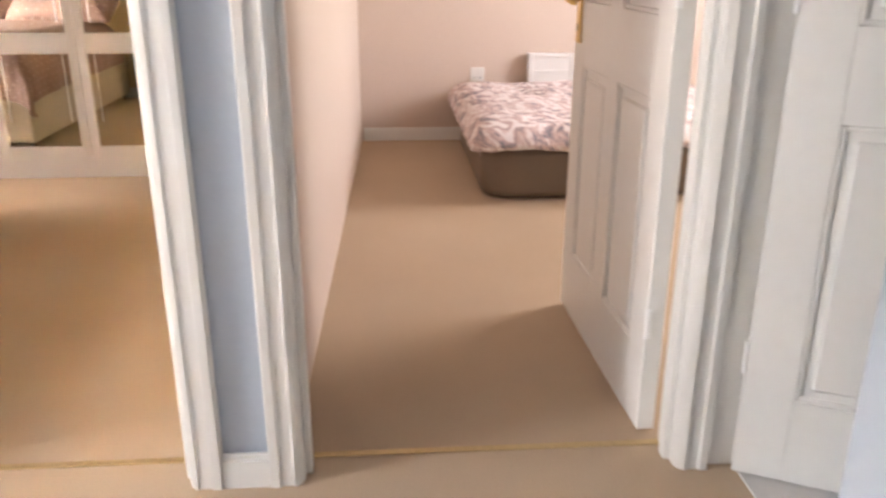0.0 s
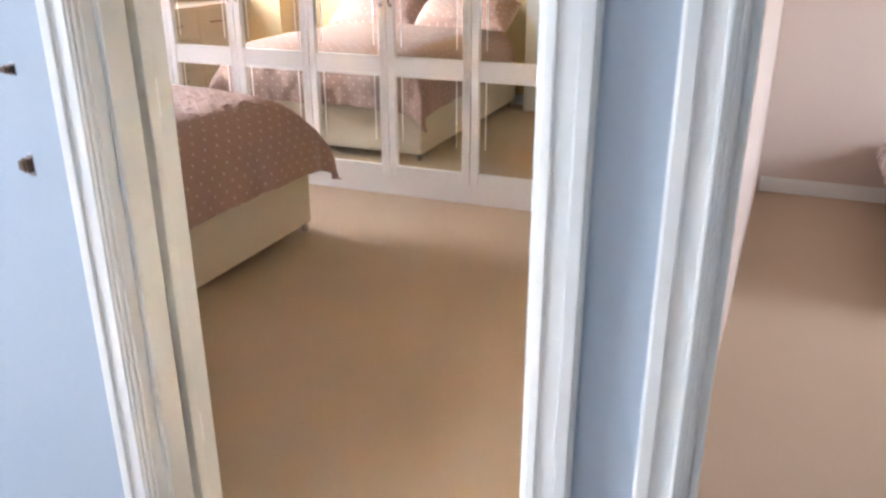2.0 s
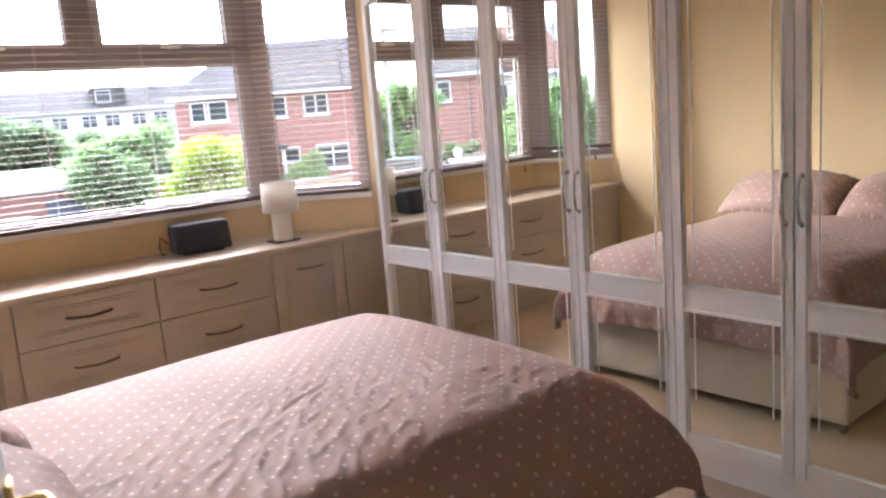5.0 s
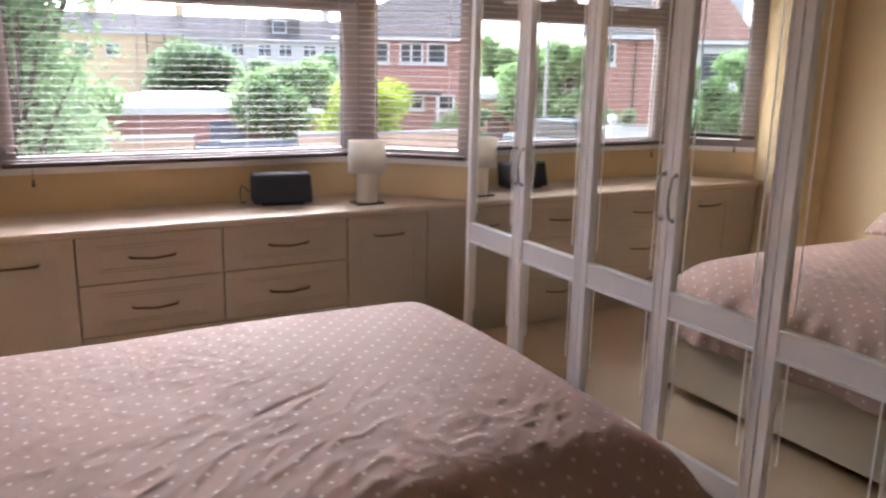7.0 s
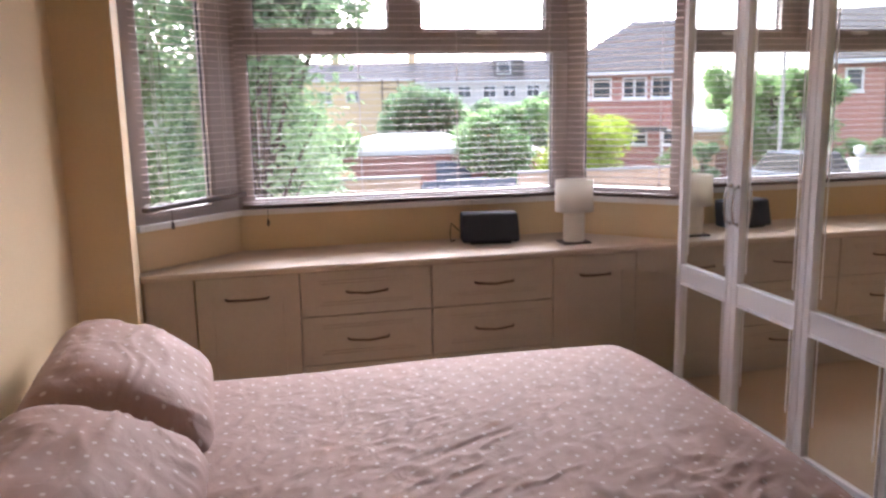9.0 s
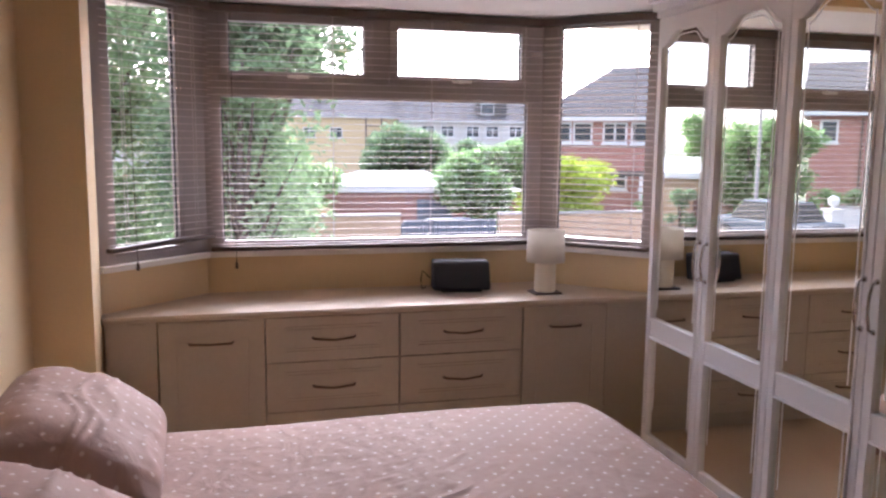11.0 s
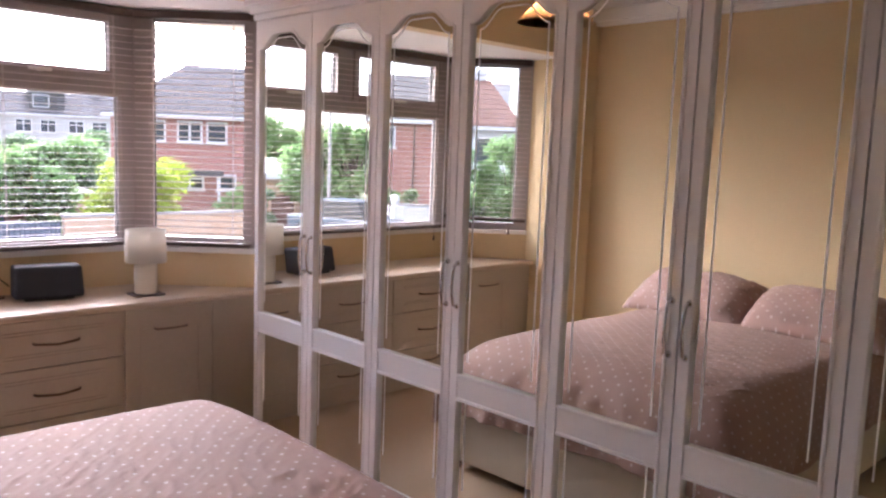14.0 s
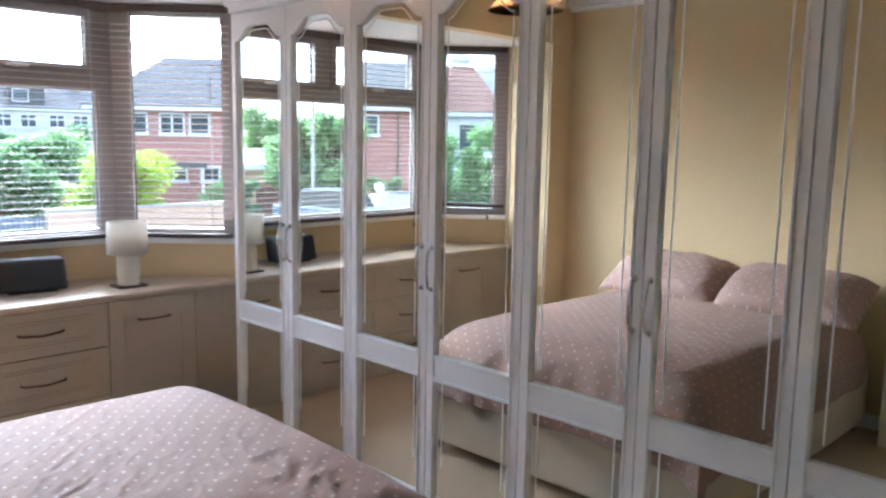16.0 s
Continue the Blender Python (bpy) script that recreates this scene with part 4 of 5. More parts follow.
def pillow(m, label, seed):
    bm = bmesh.new()
    uvl = bm.loops.layers.uv.new("cloth")
    n = 60
    L, W, H = 0.77, 0.48, 0.19
    layers = []
    for sgn in (1, -1):
        g = []
        for i in range(n + 1):
            row = []
            for j in range(n + 1):
                u, v = 2 * i / n - 1, 2 * j / n - 1
                pu, pv = 1 - 0.10 * (1 - v * v), 1 - 0.07 * (1 - u * u)
                h = (max(0.0, 1 - u ** 6) * max(0.0, 1 - v * v) ** 0.9) ** 0.62
                w1 = noise.noise(Vector((u * 1.3 + seed, v * 1.3, 2.2)))
                fold = 1 - min(1.0, 2.4 * abs(noise.noise(Vector((u * 1.1 - v * 0.5 + seed, v * 3.4 + u * 1.2 + 1.5 * w1, 4.4)))))
                tuck = 1 - min(1.0, 2.2 * abs(noise.noise(Vector((u * 6.5 + seed + w1, v * 1.2, 1.4)))))
                nz = noise.noise(Vector((u * 1.6 + seed, v * 1.6, sgn))) * 0.016 + fold ** 2 * 0.0075 + tuck * 0.013 * max(0.0, abs(v) - 0.35) + 0.012 * tuck * max(0.0, abs(u) - 0.6)
                z = (H * 0.62 * h + nz * min(1.0, h * 2)) if sgn > 0 else -H * 0.30 * h
                # the corners sag
                z -= 0.030 * (abs(u) ** 5) + 0.012 * noise.noise(Vector((u * 3 + seed, v * 3, 9.0))) * (1 - h)
                row.append(bm.verts.new((v * W / 2 * pu, u * L / 2 * pv, z)))
            g.append(row)
        layers.append(g)
        for i in range(n):
            for j in range(n):
                f = bm.faces.new((g[i][j], g[i + 1][j], g[i + 1][j + 1], g[i][j + 1]))
                f.smooth = True
                for lo, (a, b) in zip(f.loops, ((i, j), (i + 1, j), (i + 1, j + 1), (i, j + 1))):
                    lo[uvl].uv = (a / n * L + seed, b / n * W)
    bmesh.ops.remove_doubles(bm, verts=bm.verts, dist=0.0008)
    bmesh.ops.recalc_face_normals(bm, faces=bm.faces)
    ob = tagged(solid("pillow", bm, DUVET), label, "pillow", "pillows on the bed")
    ob.matrix_world = m
    return ob


for y, s, turn in ((2.80, 0.4, -2.5), (3.555, 3.1, 3.0)):
    pillow(pose(1.580, y, 0.752, 0, 22, turn), "plump creased pink pillow with pale dots, leaning on the wall", s)

# ---- pendant lamp ----
pen = thing("pendant_lamp", "lit peach cone shade hanging from the ceiling", "lamp", pose(2.95, 3.66, 0))
part("shade", lathe([(0.185, 2.205), (0.055, 2.345), (0.053, 2.345), (0.182, 2.206), (0.185, 2.205)], 40), AMBER, pen, "peach fabric coolie shade", smooth=True)
part("flex", tube([(0, 0, 2.34), (0, 0, 2.59)], 0.004), PLASTIC, pen)
part("ceiling_rose", lathe([(0.045, 2.60), (0.045, 2.585), (0.02, 2.570)], 20), PLASTIC, pen)
part("lamp_holder", lathe([(0.018, 2.30), (0.018, 2.36), (0.008, 2.37)], 14), PLASTIC, pen)

# ---- landing details ----
pic = thing("framed_picture", "small gilt-framed print on the landing wall", "picture", pose(1.186, 1.935, 1.447))
fr = bmesh.new()
for q in ((-0.10, 0.10, 0.028, 0.040), (-0.10, 0.10, -0.040, -0.028), (-0.10, -0.086, -0.028, 0.028), (0.086, 0.10, -0.028, 0.028)):
    bm_box(fr, -0.012, 0.006, q[0], q[1], q[2], q[3], 0.003)
part("frame", fr, BRASS, pic, "narrow gilt frame")
part("print", box(-0.002, 0.004, -0.086, 0.086, -0.028, 0.028), ART, pic)
part("print_band", box(-0.004, -0.002, -0.086, -0.03, -0.012, 0.008), DARK, pic)
for z, h in ((1.122, 0.03), (0.950, 0.055)):
    g = thing("gate_catch", "small dark metal catch on the door surround", "catch", pose(1.181, 1.665, z))
    part("plate", box(-0.003, 0.0, 0.035, 0.050, -h / 2.6, h / 2.6, 0.001), CHROME, g)
    part("hook", join(box(-0.012, -0.003, 0.040, 0.056, -h / 4, h / 4, 0.002), box(-0.015, -0.011, 0.048, 0.060, -h / 6, h / 6, 0.001)), BRONZE, g)

# ---- spare room ----
sb2 = thing("low_bed", "low brown faux-leather bed base", "bed")
bb = bmesh.new()
rings = []
for z, inn in ((0.012, 0.02), (0.02, 0.006), (0.05, 0.0), (0.215, 0.0), (0.25, 0.008), (0.265, 0.03)):
    ring = []
    for qx, qy, a0 in ((4.74 - 0.16, -0.145 - 0.16, 0), (3.37 + 0.16, -0.145 - 0.16, 90), (3.37 + 0.16, -1.55 + 0.16, 180), (4.74 - 0.16, -1.55 + 0.16, 270)):
        for k in range(11):
            an = radians(a0 + 9 * k)
            ring.append(bb.verts.new((qx + (0.16 - inn) * math.cos(an), qy + (0.16 - inn) * math.sin(an), z)))
    rings.append(ring)
for p, q in zip(rings, rings[1:]):
    for k in range(44):
        bb.faces.new((p[k], p[(k + 1) % 44], q[(k + 1) % 44], q[k]))
bb.faces.new(rings[-1])
bb.faces.new(rings[0][::-1])
part("base", bb, BROWN, sb2, smooth=True)


def floral_duvet():
    bm = bmesh.new()
    n = 70
    x0, x1, y0, y1, r = 3.345, 4.73, -1.58, -0.125, 0.07
    g = []
    for i in range(n + 1):
        row = []
        for j in range(n + 1):
            s, t = -1 + 2 * i / n, -1 + 2 * j / n
            hx, hy = (x1 - x0) / 2, (y1 - y0) / 2
            a, da = bend(abs(s) * (hx + 0.045), hx - r, r)
            b, db = bend(abs(t) * (hy + 0.045), hy - r, r)
            p = Vector((s * 5, t * 5, 1.0))
            z = 0.337 - (da ** 2 + db ** 2) ** 0.5 + noise.noise(p) * 0.018 + noise.noise(p * 2.7) * 0.010
            row.append(bm.verts.new(((x0 + x1) / 2 + math.copysign(a, s) + noise.noise(p * 2) * 0.012 * (da > 0.02), (y0 + y1) / 2 + math.copysign(b, t) + noise.noise(p * 2 + Vector((3, 1, 0))) * 0.008 * (db > 0.02), z)))
        g.append(row)
    for i in range(n):
        for j in range(n):
            bm.faces.new((g[i][j], g[i + 1][j], g[i + 1][j + 1], g[i][j + 1])).smooth = True
    bmesh.ops.recalc_face_normals(bm, faces=bm.faces)
    return bm


fd = tagged(solid("floral_duvet", floral_duvet(), FLORAL), "crumpled grey and pink floral duvet on the low bed", "duvet")
fs = fd.modifiers.new("thickness", "SOLIDIFY")
fs.thickness, fs.offset = 0.05, -1
so = thing("wall_socket", "white double wall socket", "socket", pose(4.802, -0.268, 0.415))
part("plate", box(-0.010, 0, -0.045, 0.045, -0.045, 0.045, 0.003), PLASTIC, so)
for y in (-0.018, 0.018):
    part("rocker", box(-0.013, -0.010, y - 0.007, y + 0.007, 0.012, 0.032, 0.001), PLASTIC, so)
    part("pin_hole", box(-0.0108, -0.010, y - 0.005, y + 0.005, -0.022, -0.016), DARK, so)
he = thing("panel_heater", "slim white panel heater on the wall behind the low bed", "heater", pose(4.802, -0.73, 0.30))
part("body", box(-0.075, -0.012, -0.15, 0.15, -0.15, 0.25, 0.008, 2), HEATER, he)
part("front_rim", join(box(-0.083, -0.075, -0.15, -0.115, -0.15, 0.25, 0.003), box(-0.083, -0.075, 0.115, 0.15, -0.15, 0.25, 0.003), box(-0.083, -0.075, -0.115, 0.115, 0.225, 0.25, 0.003), box(-0.083, -0.075, -0.115, 0.115, 0.135, 0.15, 0.002)), HEATER, he)
part("bracket", box(-0.012, 0.0, -0.10, 0.10, -0.05, 0.1), HEATER, he)
part("feet", join(box(-0.07, -0.02, -0.13, -0.11, -0.30, -0.15), box(-0.07, -0.02, 0.11, 0.13, -0.30, -0.15)), HEATER, he)


# ---- outdoors ----
setting("ground", box(-260, 260, 6.3, 420, GROUND - 0.3, GROUND), LAWN, "lawns and gardens round the houses", "ground")
setting("road", box(-120, 120, 11.0, 19.0, GROUND, GROUND + 0.03), ASPHALT, "grey asphalt residential road", "road")
setting("pavement", join(box(-120, 120, 8.4, 10.98, GROUND, GROUND + 0.12), box(-120, 120, 19.02, 21.5, GROUND, GROUND + 0.12)), PAVING, "pale slab pavement with kerb", "pavement")
O1, O2 = (2.0, 1.2), (5.93, 1.2)


def place(az, dist, o=O1):
    a = radians(az)
    return o[0] + dist * math.sin(a), o[1] + dist * math.cos(a)


def roof_mesh(w, d, z0, rise, over=0.35, hip=0.0, thick=0.18, hip_right=None):
    """A ridged roof along local x; hip draws the ridge's ends in."""
    bm = bmesh.new()
    x, y = w / 2 + over, d / 2 + over
    lo = [bm.verts.new(p) for p in ((-x, -y, z0), (x, -y, z0), (x, y, z0), (-x, y, z0))]
    up = [bm.verts.new((p.co.x, p.co.y, z0 + thick)) for p in lo]
    r0, r1 = bm.verts.new((-x + hip, 0, z0 + rise)), bm.verts.new((x - (hip if hip_right is None else hip_right), 0, z0 + rise))
    bm.faces.new(lo[::-1])
    for i in range(4):
        j = (i + 1) % 4
        bm.faces.new((lo[i], lo[j], up[j], up[i]))
    bm.faces.new((up[0], up[1], r1, r0))
    bm.faces.new((up[2], up[3], r0, r1))
    bm.faces.new((up[1], up[2], r1))
    bm.faces.new((up[3], up[0], r0))
    bmesh.ops.recalc_face_normals(bm, faces=bm.faces)
    return bm


def house(name, label, at, turn, w, d, eave, rise, wall, roof, wins, hip=0.0, chimneys=(), base=GROUND, hip_right=None):
    """A house whose front faces local -y. wins: (x, z, width, height) on the front; chimneys: (x, y)."""
    h = thing(name, label, "house", pose(at[0], at[1], base, 0, 0, turn))
    body = bm_box(bmesh.new(), -w / 2, w / 2, -d / 2, d / 2, 0, eave)
    ends = ([] if hip else [-w / 2]) + ([] if (hip if hip_right is None else hip_right) else [w / 2])
    if ends:
        gable = bmesh.new()
        for x in ends:
            q = [gable.verts.new(p) for p in ((x, -d / 2, eave), (x, d / 2, eave), (x, 0, eave + rise - 0.15))]
            gable.faces.new(q)
        body = join(body, gable)
    part("wall", body, wall, h)
    ro = part("roof", roof_mesh(w, d, eave, rise, hip=hip, hip_right=hip_right), roof, h)
    part("gutter", box(-w / 2 - 0.3, w / 2 + 0.3, -d / 2 - 0.45, -d / 2 - 0.33, eave - 0.05, eave + 0.12), WHITE_OUT, h)
    for x, y, *more in chimneys:
        up = more[0] if more else 1.1
        part("chimney", join(box(x - 0.45, x + 0.45, y - 0.3, y + 0.3, eave + rise * 0.2, eave + rise + up), box(x - 0.52, x + 0.52, y - 0.37, y + 0.37, eave + rise + up - 0.25, eave + rise + up - 0.1),
             moved(lathe([(0.13, 0), (0.11, 0.4)], 10), Matrix.Translation((x - 0.2, y, eave + rise + up))), moved(lathe([(0.13, 0), (0.11, 0.4)], 10), Matrix.Translation((x + 0.2, y, eave + rise + up)))), wall, ro)
    for x, z, ww, wh in wins:
        f = bmesh.new()
        t = 0.09
        y = -d / 2
        n = max(1, round(ww / 0.75))
        for q in ((x - ww / 2, x + ww / 2, z, z + t), (x - ww / 2, x + ww / 2, z + wh - t, z + wh)):
            bm_box(f, q[0], q[1], y - 0.06, y + 0.05, q[2], q[3])
        for k in range(n + 1):
            u = x - ww / 2 + (ww - t) * k / n
            bm_box(f, u, u + t, y - 0.06, y + 0.05, z + t, z + wh - t)
        if ww > 1.2:
            for k in (0, n - 1):
                u = x - ww / 2 + (ww - t) * k / n
                bm_box(f, u + t, u + (ww - t) / n, y - 0.06, y + 0.05, z + wh * 0.62, z + wh * 0.62 + t)
        bm_box(f, x - ww / 2 - 0.06, x + ww / 2 + 0.06, y - 0.13, y + 0.02, z - 0.08, z)
        wf = part("window", f, WHITE_OUT, h)
        part("pane", box(x - ww / 2 + t, x + ww / 2 - t, y - 0.02, y + 0.02, z + t, z + wh - t), DARK_GLASS, wf)
    return h


def leaf_crown(centres, count, size, seed, droop=0.0, hollow=0.4):
    """Small folded leaf sprays scattered through clumps, thicker towards each clump's skin."""
    rnd = random.Random(seed)
    vs, fs = [], []
    for cx, cy, cz, rx, rz in centres:
        for _ in range(int(count * rx * rx)):
            u, a = rnd.uniform(-1, 1), rnd.uniform(0, 2 * math.pi)
            k = (hollow + (1 - hollow) * rnd.random()) * (1 + 0.22 * math.sin(3 * a + seed) * (1 - u * u) + rnd.uniform(-0.12, 0.12))
            s = math.sqrt(1 - u * u)
            p = Vector((cx + rx * k * s * math.cos(a), cy + rx * k * s * math.sin(a), cz + rz * k * u - droop * rnd.random() ** 2))
            e = Euler((rnd.uniform(-0.9, 0.9), rnd.uniform(-0.9, 0.9), rnd.uniform(0, 6.3)))
            z = size * rnd.uniform(0.75, 1.75)
            i = len(vs)
            for q in ((-1, 0, 0), (0, -0.45, 0.12), (1, 0, -0.15), (0, 0.45, 0.12)):
                w = Vector(q) * z
                w.rotate(e)
                vs.append(p + w)
            fs.append((i, i + 1, i + 2))
            fs.append((i, i + 2, i + 3))
    me = bpy.data.meshes.new("crown")
    me.from_pydata(vs, [], fs)
    return me


def tree(name, label, at, clumps, leaf, count, size, seed, trunk=0.25, droop=0.0, base=GROUND):
    """clumps: (dx, dy, z above ground, radius, half height)."""
    t = thing(name, label, "tree" if trunk else "bush", pose(at[0], at[1], base))
    top = max(c[2] for c in clumps)
    r = trunk or 0.06
    st = tube([(0, 0, 0), (0.05, 0.03, top * 0.3), (-0.05, 0.05, top * 0.6), (0.03, 0, top * 0.95)], r, 9, 0.3)
    for dx, dy, z, rx, rz in clumps:
        st = join(st, tube([(0, 0, z * 0.45), (dx * 0.5, dy * 0.5, z * 0.75), (dx, dy, z)], r * 0.4, 6, 0.3))
    part("trunk", st, BARK, t, smooth=True)
    me = leaf_crown(clumps, count, size, seed, droop)
    me.materials.append(leaf)
    c = new("crown", me)
    c.parent = t
    return t


def clump_ball(r, h, n, seed, base=0.0):
    rnd = random.Random(seed)
    out = []
    for i in range(n):
        a, k = rnd.uniform(0, 6.28), rnd.uniform(0.15, 0.75)
        z = base + (h - base) * (0.15 + 0.75 * rnd.random())
        q = r * rnd.uniform(0.35, 0.6)
        out.append((r * k * math.cos(a), r * k * math.sin(a), z, q, q * rnd.uniform(0.7, 1.0)))
    return out


# red-brick house seen through the canted window
house("brick_house", "red-brick semi-detached house with a grey tiled roof", (23.17, 38.77), -36, 10.0, 8.0, 5.45, 2.75, RED_BRICK, SLATE,
      [(-3.95, 4.32, 0.75, 1.0), (-3.02, 4.32, 0.95, 1.0), (-1.48, 4.32, 1.15, 1.0), (-0.25, 4.32, 0.95, 1.0), (1.6, 4.32, 1.2, 1.0), (-1.48, 2.15, 1.3, 0.75), (0.2, 2.15, 0.9, 0.75), (2.2, 1.7, 1.6, 1.2)], hip=3.0, hip_right=0.0)
po = thing("front_porch", "small grey-roofed porch on the brick house", "porch", pose(*place(26.8, 38.4), GROUND + 0.65, 0, 0, -36))
part("porch_roof", prism([(-1.3, -0.5), (1.3, -0.5), (1.3, 0.5), (-1.3, 0.5)], 2.2, 2.4), SLATE, po)
for x in (-1.2, 1.2):
    part("post", box(x - 0.06, x + 0.06, -0.45, -0.33, -0.65, 2.2), WHITE_OUT, po)
# far terrace with a dormer
house("terrace_house", "far terrace house in grey render with a slate roof", place(17.5, 95), -14, 19, 9, 6.5, 2.5, RENDER, SLATE,
      [(x, 4.8, 1.5, 1.3) for x in (-6.6, -4.4, -1.6, 0.6, 3.2, 5.4)], chimneys=((5.5, 0),))
dm = thing("roof_dormer", "flat-roofed dormer on the far terrace roof", "dormer", pose(*place(18.0, 91.5), GROUND + 7.1, 0, 0, -14))
part("dormer_cheek", box(-1.6, 1.6, -0.4, 3.0, -0.3, 1.7), SLATE, dm)
part("dormer_roof", box(-1.8, 1.8, -0.6, 3.0, 1.7, 1.85), WHITE_OUT, dm)
part("dormer_window", box(-1.3, 0.2, -0.46, -0.41, 0.2, 1.5), WHITE_OUT, dm)
part("dormer_pane", box(-1.2, 0.1, -0.5, -0.47, 0.3, 1.4), DARK_GLASS, dm)
tan = house("terrace_house", "far tan-brick terrace house with a slate roof", place(8.6, 97), -8, 17, 9, 6.9, 2.2, YELLOW_BRICK, SLATE,
      [(-5.6, 4.6, 1.4, 1.2), (-2.6, 4.6, 1.4, 1.2), (6.2, 4.6, 1.4, 1.2)], chimneys=((-4.5, 0), (4.5, 0)))
for x in (0.75, 2.5, 4.3, 6.6):
    part("escape_post", box(x - 0.09, x + 0.09, -6.1, -5.95, 0, 6.9), DARKWOOD, tan, "dark metal stair post")
for z in (4.6, 5.9):
    part("escape_rail", box(0.7, 7.2, -6.08, -5.98, z, z + 0.12), DARKWOOD, tan, "dark metal rail")
house("terrace_house", "far rendered terrace house with a slate roof", place(-3, 97), 3, 18, 9, 6.4, 2.5, RENDER, SLATE, [(-4, 3.2, 1.8, 1.2), (0, 3.2, 1.8, 1.2), (4, 3.2, 1.8, 1.2)])
# brick garage with a pale shallow roof
ga = thing("garage", "low red-brick garage with a pale flat roof", "garage", pose(*place(11.0, 36.0), GROUND, 0, 0, -8))
part("wall", box(-3.2, 3.2, -2.4, 2.4, 0, 2.25), RED_BRICK, ga)
part("roof", moved(roof_mesh(6.4, 4.8, 2.25, 0.75, 0.2, 2.0, 0.22), Matrix()), FELT, ga)
part("fascia", box(-3.42, 3.42, -2.64, -2.61, 2.2, 2.46), WHITE_OUT, ga)
part("garage_door", box(0.9, 2.4, -2.46, -2.40, 0, 1.9), GATE, ga)
gb = thing("garage", "low dark red-brick outbuilding beside the garage", "garage", pose(*place(17.0, 38.5), GROUND, 0, 0, -8))
part("wall", box(-2.1, 2.1, -2.0, 2.0, 0, 1.95), RED_BRICK, gb)
part("roof", box(-2.25, 2.25, -2.15, 2.15, 1.95, 2.08), SLATE, gb)
# garden walls and gate along the far side of the road
for a0, a1 in ((2.6, 11.6), (18.7, 33.0)):
    (xa, ya), (xb, yb) = place(a0, 26.0 / math.cos(radians(a0))), place(a1, 26.0 / math.cos(radians(a1)))
    gw = thing("garden_wall", "tan brick garden wall with flat coping", "wall")
    part("brickwork", box(xa, xb, ya, ya + 0.23, GROUND, GROUND + 1.86), TAN_BRICK, gw)
    part("coping", box(xa - 0.03, xb + 0.03, ya - 0.04, ya + 0.27, GROUND + 1.86, GROUND + 1.94), PAVING, gw)
(xa, ya), (xb, yb) = place(11.8, 26.0 / math.cos(radians(11.8))), place(18.5, 26.0 / math.cos(radians(18.5)))
gt = thing("driveway_gate", "blue-grey boarded driveway gate", "gate")
part("gate_frame", join(box(xa, xb, ya + 0.08, ya + 0.12, GROUND + 0.1, GROUND + 0.2), box(xa, xb, ya + 0.08, ya + 0.12, GROUND + 1.55, GROUND + 1.65)), GATE, gt)
nb = 22
for i in range(nb):
    part("board", box(xa + (xb - xa) * i / nb + 0.008, xa + (xb - xa) * (i + 1) / nb - 0.008, ya + 0.05, ya + 0.08, GROUND + 0.06, GROUND + 1.72), GATE, gt)
part("post", box(xa - 0.06, xa + 0.06, ya, ya + 0.12, GROUND, GROUND + 1.6), GATE, gt)

# trees seen directly
tree("weeping_tree", "large weeping green tree by the road with dark gaps", place(1.4, 17.0), clump_ball(1.95, 7.4, 15, 11, 1.8) + [(0.3, 0, 7.2, 1.4, 1.3), (-0.8, 0.4, 6.2, 1.4, 1.5)], LEAF_DARK, 1000, 0.085, 5, 0.22, 0.9)
tree("hanging_tree", "pale green tree with long hanging sprays", place(0.6, 15.2), clump_ball(1.7, 6.6, 14, 12, 1.9), LEAF_PALE, 330, 0.085, 25, 0.14, 1.6)
tree("birch_tree", "tall light green tree close to the house", place(-8.5, 21), clump_ball(3.2, 10.5, 20, 23, 0.6), LEAF_PALE, 520, 0.10, 6, 0.2, 0.8)
tree("garden_tree", "broad leafy green garden tree", place(17.6, 33.0), clump_ball(1.7, 4.1, 18, 31, 0.5), LEAF, 1500, 0.10, 7, 0.12)
tree("lime_bush", "bright yellow-green bush beside the garden wall", place(23.3, 30.5), clump_ball(1.75, 3.7, 15, 41, 0.3), LEAF_LIME, 1200, 0.095, 8, 0.0)
tree("dark_tree", "dark green far tree among the houses", place(12.0, 54), clump_ball(2.7, 5.2, 16, 51, 0.6), LEAF_DARK, 520, 0.15, 9, 0.15)
tree("round_bush", "rounded green bush by the garage", place(5.9, 32), clump_ball(1.35, 3.3, 9, 61, 0.3), LEAF, 1100, 0.10, 10, 0.0)
tree("round_bush", "rounded green bush before the brick house", place(30.0, 35), clump_ball(1.3, 2.7, 8, 62, 0.4), LEAF, 900, 0.10, 12, 0.0)
for az, h, k in ((4.0, 4.4, 81), (14.6, 3.8, 83), (16.4, 4.6, 86), (19.8, 4.6, 84), (-1.0, 5.0, 85)):
    tree("far_garden_tree", "leafy green tree in the gardens before the terrace", place(az, 62), clump_ball(2.0, h, 9, k, 0.4), LEAF if k % 2 else LEAF_DARK, 500, 0.17, k, 0.15)
tree("brown_bush", "tan-brown bush behind the garden wall", place(4.9, 27.4), clump_ball(0.95, 2.1, 7, 64, 0.3), LEAF_BROWN, 1500, 0.075, 14, 0.0)

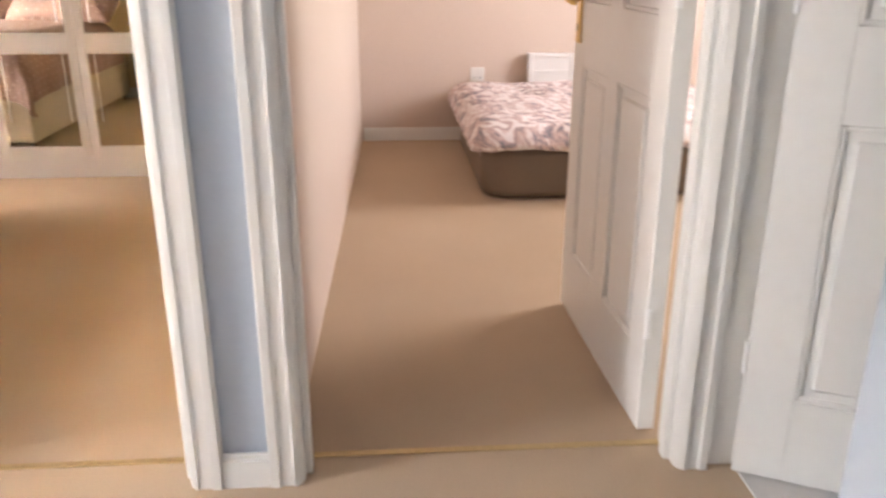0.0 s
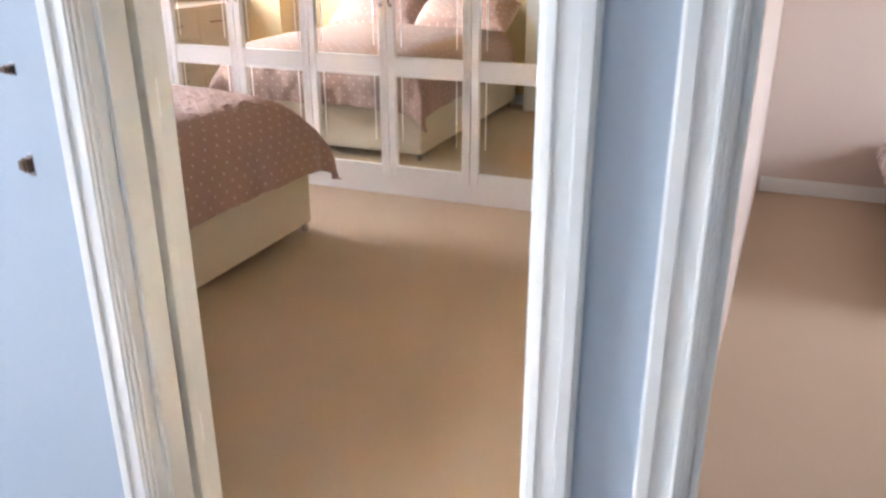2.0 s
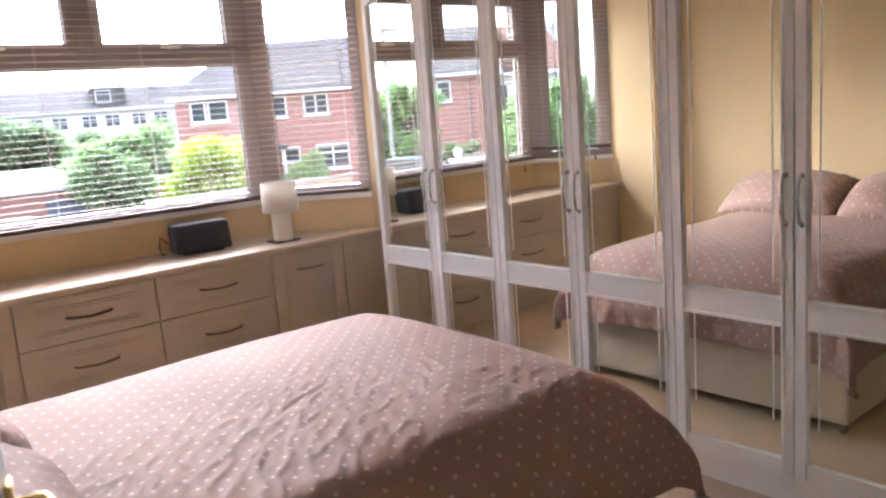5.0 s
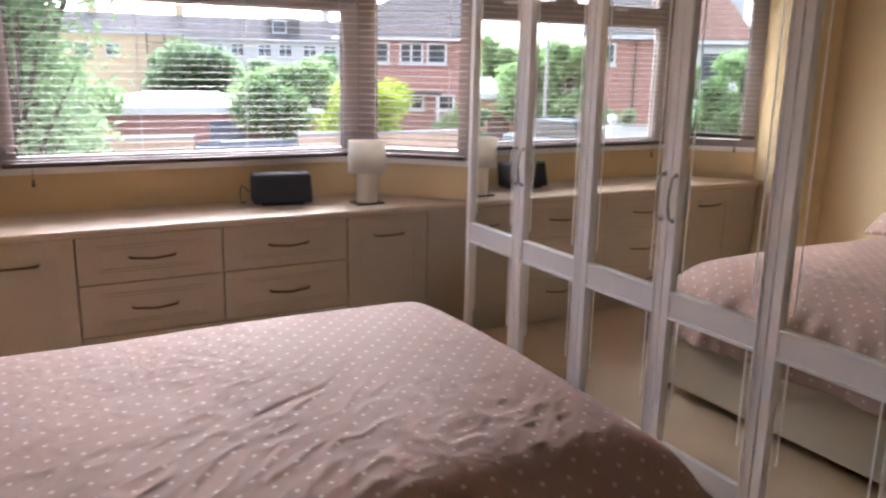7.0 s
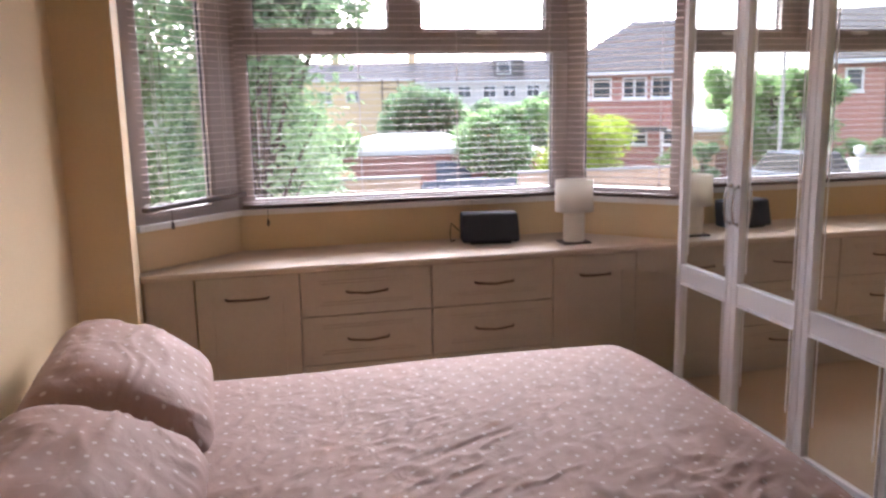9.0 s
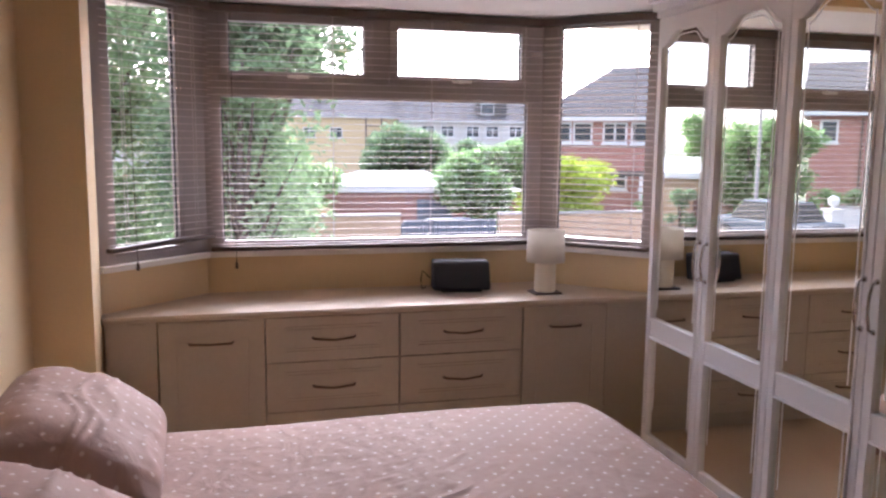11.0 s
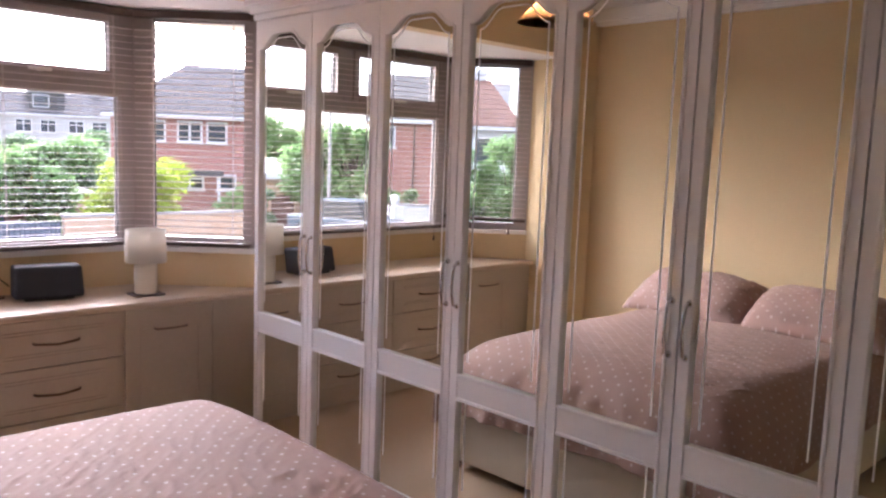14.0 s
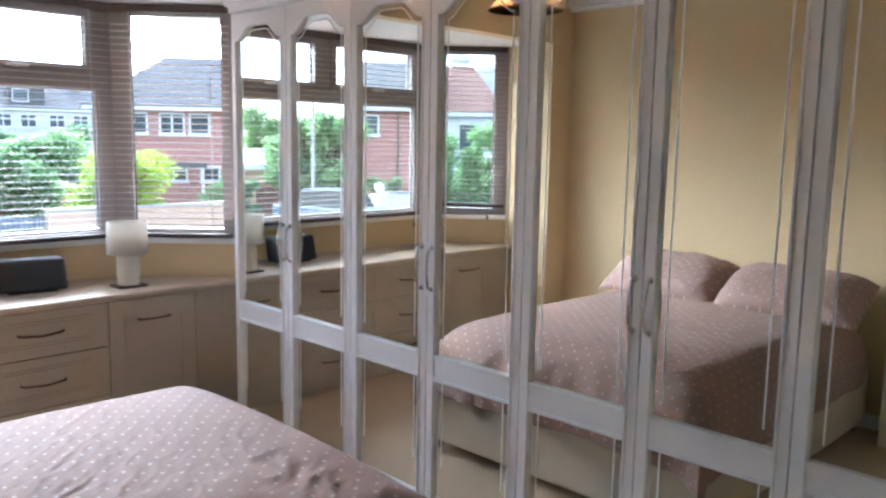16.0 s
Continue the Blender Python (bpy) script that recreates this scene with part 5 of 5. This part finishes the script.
# what only the wardrobe mirrors show, stood on an added raised verge further along the road
setting("raised_verge", box(-60, -8.6, 21.0, 34.0, GROUND + 0.01, GROUND + 1.1), PAVING, "pale paved verge added to raise things above the road", "pavement")
be = house("brick_house", "red-brick house end with a small white window", place(-41.3, 41, O2), 40, 3.1, 8, 5.6, 2.5, RED_BRICK, SLATE, [(0.85, 4.45, 0.7, 0.95)])
part("drainpipe", box(-0.40, -0.31, -4.1, -4.0, 0, 5.5), DARKWOOD, be, "dark drainpipe")
house("gabled_house", "house with a brown-red hipped tile roof and white upper wall", place(-44.6, 42, O2), 47, 6.4, 8, 5.45, 2.6, WHITE_OUT, RED_TILE, [(-1.75, 3.75, 1.0, 1.35), (0.2, 3.75, 1.0, 1.35)], hip=1.6, chimneys=((-1.3, 0.3, 0.55), (-2.6, 1.5, 0.1)), hip_right=0.0)
house("outbuilding", "low tan-brick outbuilding with a pale shallow roof", place(-32.0, 35, O2), 30, 4.2, 4, 3.05, 0.75, TAN_BRICK, FELT, [])
ob = thing("side_door", "faded orange door leaf against the outbuilding", "door", pose(*place(-32.8, 32.7, O2), GROUND, 0, 0, 30))
part("panel", box(-0.45, 0.45, -0.03, 0.03, 0.0, 2.35, 0.01), RED_TILE, ob)
tree("street_tree", "broad green tree along the road", place(-35.4, 33, O2), clump_ball(1.6, 5.3, 18, 71, 1.2), LEAF, 1300, 0.10, 15, 0.18)
tree("street_tree", "broad green tree beside the brick house", place(-37.7, 32, O2), clump_ball(1.25, 5.3, 16, 72, 1.2), LEAF, 1500, 0.10, 16, 0.18)
tree("young_tree", "yellow-green young tree behind the outbuilding", place(-33.2, 45, O2), clump_ball(1.6, 5.6, 14, 77, 2.2), LEAF, 1000, 0.11, 21, 0.12)
tree("front_garden_tree", "pale green tree before the white wall", place(-45.0, 30, O2), clump_ball(1.0, 4.7, 18, 73, 1.2), LEAF, 1900, 0.085, 17, 0.1)
tree("front_garden_tree", "leafy green tree beside the white wall", place(-49.0, 30, O2), clump_ball(1.2, 5.0, 18, 74, 1.2), LEAF, 1900, 0.085, 18, 0.1)
for az, h, r, leaf, k in ((-47.0, 3.6, 1.1, LEAF, 78), (-40.2, 3.1, 0.6, LEAF, 75), (-41.9, 2.85, 0.75, LEAF_PALE, 79), (-31.2, 2.6, 0.6, LEAF_DARK, 76)):
    tree("round_bush", "rounded green bush behind the low front wall", place(az, 31.5, O2), clump_ball(r, h, 8, k, 1.2), leaf, 2000, 0.075, k, 0.0)
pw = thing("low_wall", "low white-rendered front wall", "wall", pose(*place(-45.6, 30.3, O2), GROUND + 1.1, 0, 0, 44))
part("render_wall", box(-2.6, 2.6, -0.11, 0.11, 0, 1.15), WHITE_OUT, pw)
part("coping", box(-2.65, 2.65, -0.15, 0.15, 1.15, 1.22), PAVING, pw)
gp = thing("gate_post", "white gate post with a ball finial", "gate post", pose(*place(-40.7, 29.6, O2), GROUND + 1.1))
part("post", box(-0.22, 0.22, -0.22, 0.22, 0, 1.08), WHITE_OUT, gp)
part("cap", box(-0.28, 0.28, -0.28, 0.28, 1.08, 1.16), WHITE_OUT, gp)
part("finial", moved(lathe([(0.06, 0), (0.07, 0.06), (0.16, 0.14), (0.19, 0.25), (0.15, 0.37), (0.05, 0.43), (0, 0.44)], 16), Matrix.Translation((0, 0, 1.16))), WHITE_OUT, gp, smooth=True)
sl = thing("street_lamp", "pale grey street lamp column", "street lamp", pose(*place(-36.0, 29.5, O2), GROUND + 1.1))
part("column", tube([(0, 0, 0), (0, 0, 3.0), (0, 0, 6.0)], 0.07, 10, 0.7), PAVING, sl)
part("lantern", box(-0.6, 0.12, -0.1, 0.1, 5.95, 6.1, 0.03), PAVING, sl)


def parked_car(at, turn, label, base=GROUND):
    c = thing("car", label, "car", pose(at[0], at[1], base, 0, 0, turn))
    b = bm_box(bmesh.new(), -2.0, 2.0, -0.82, 0.82, 0.28, 0.86, 0.12, 3)
    part("body", b, CAR, c)
    cab = bm_box(bmesh.new(), -1.35, 1.15, -0.76, 0.76, 0.82, 1.42, 0.06, 2)
    for v in cab.verts:
        if v.co.z > 1.2:
            v.co.x = v.co.x * 0.72 - 0.05
            v.co.y *= 0.86
    part("windows", cab, RUBBER, c, "dark car windows")
    part("roof_panel", box(-0.95, 0.75, -0.64, 0.64, 1.40, 1.45, 0.02), CAR, c)
    for x in (-1.25, 1.25):
        for y in (-0.78, 0.78):
            w = part("wheel", moved(lathe([(0.18, -0.1), (0.31, -0.09), (0.32, 0), (0.31, 0.09), (0.18, 0.1)], 20), Matrix.Translation((x, y, 0.32)) @ Matrix.Rotation(radians(90), 4, "X")), RUBBER, c)
            part("rim", moved(lathe([(0.19, -0.11), (0.19, 0.11)], 14), Matrix.Translation((x, y, 0.32)) @ Matrix.Rotation(radians(90), 4, "X")), CHROME, w)
    return c


parked_car(place(-37.2, 28.0, O2), 75, "blue-grey parked car on the raised verge", GROUND + 1.1)
parked_car(place(15.5, 30.0), 20, "blue-grey parked car behind the gate")
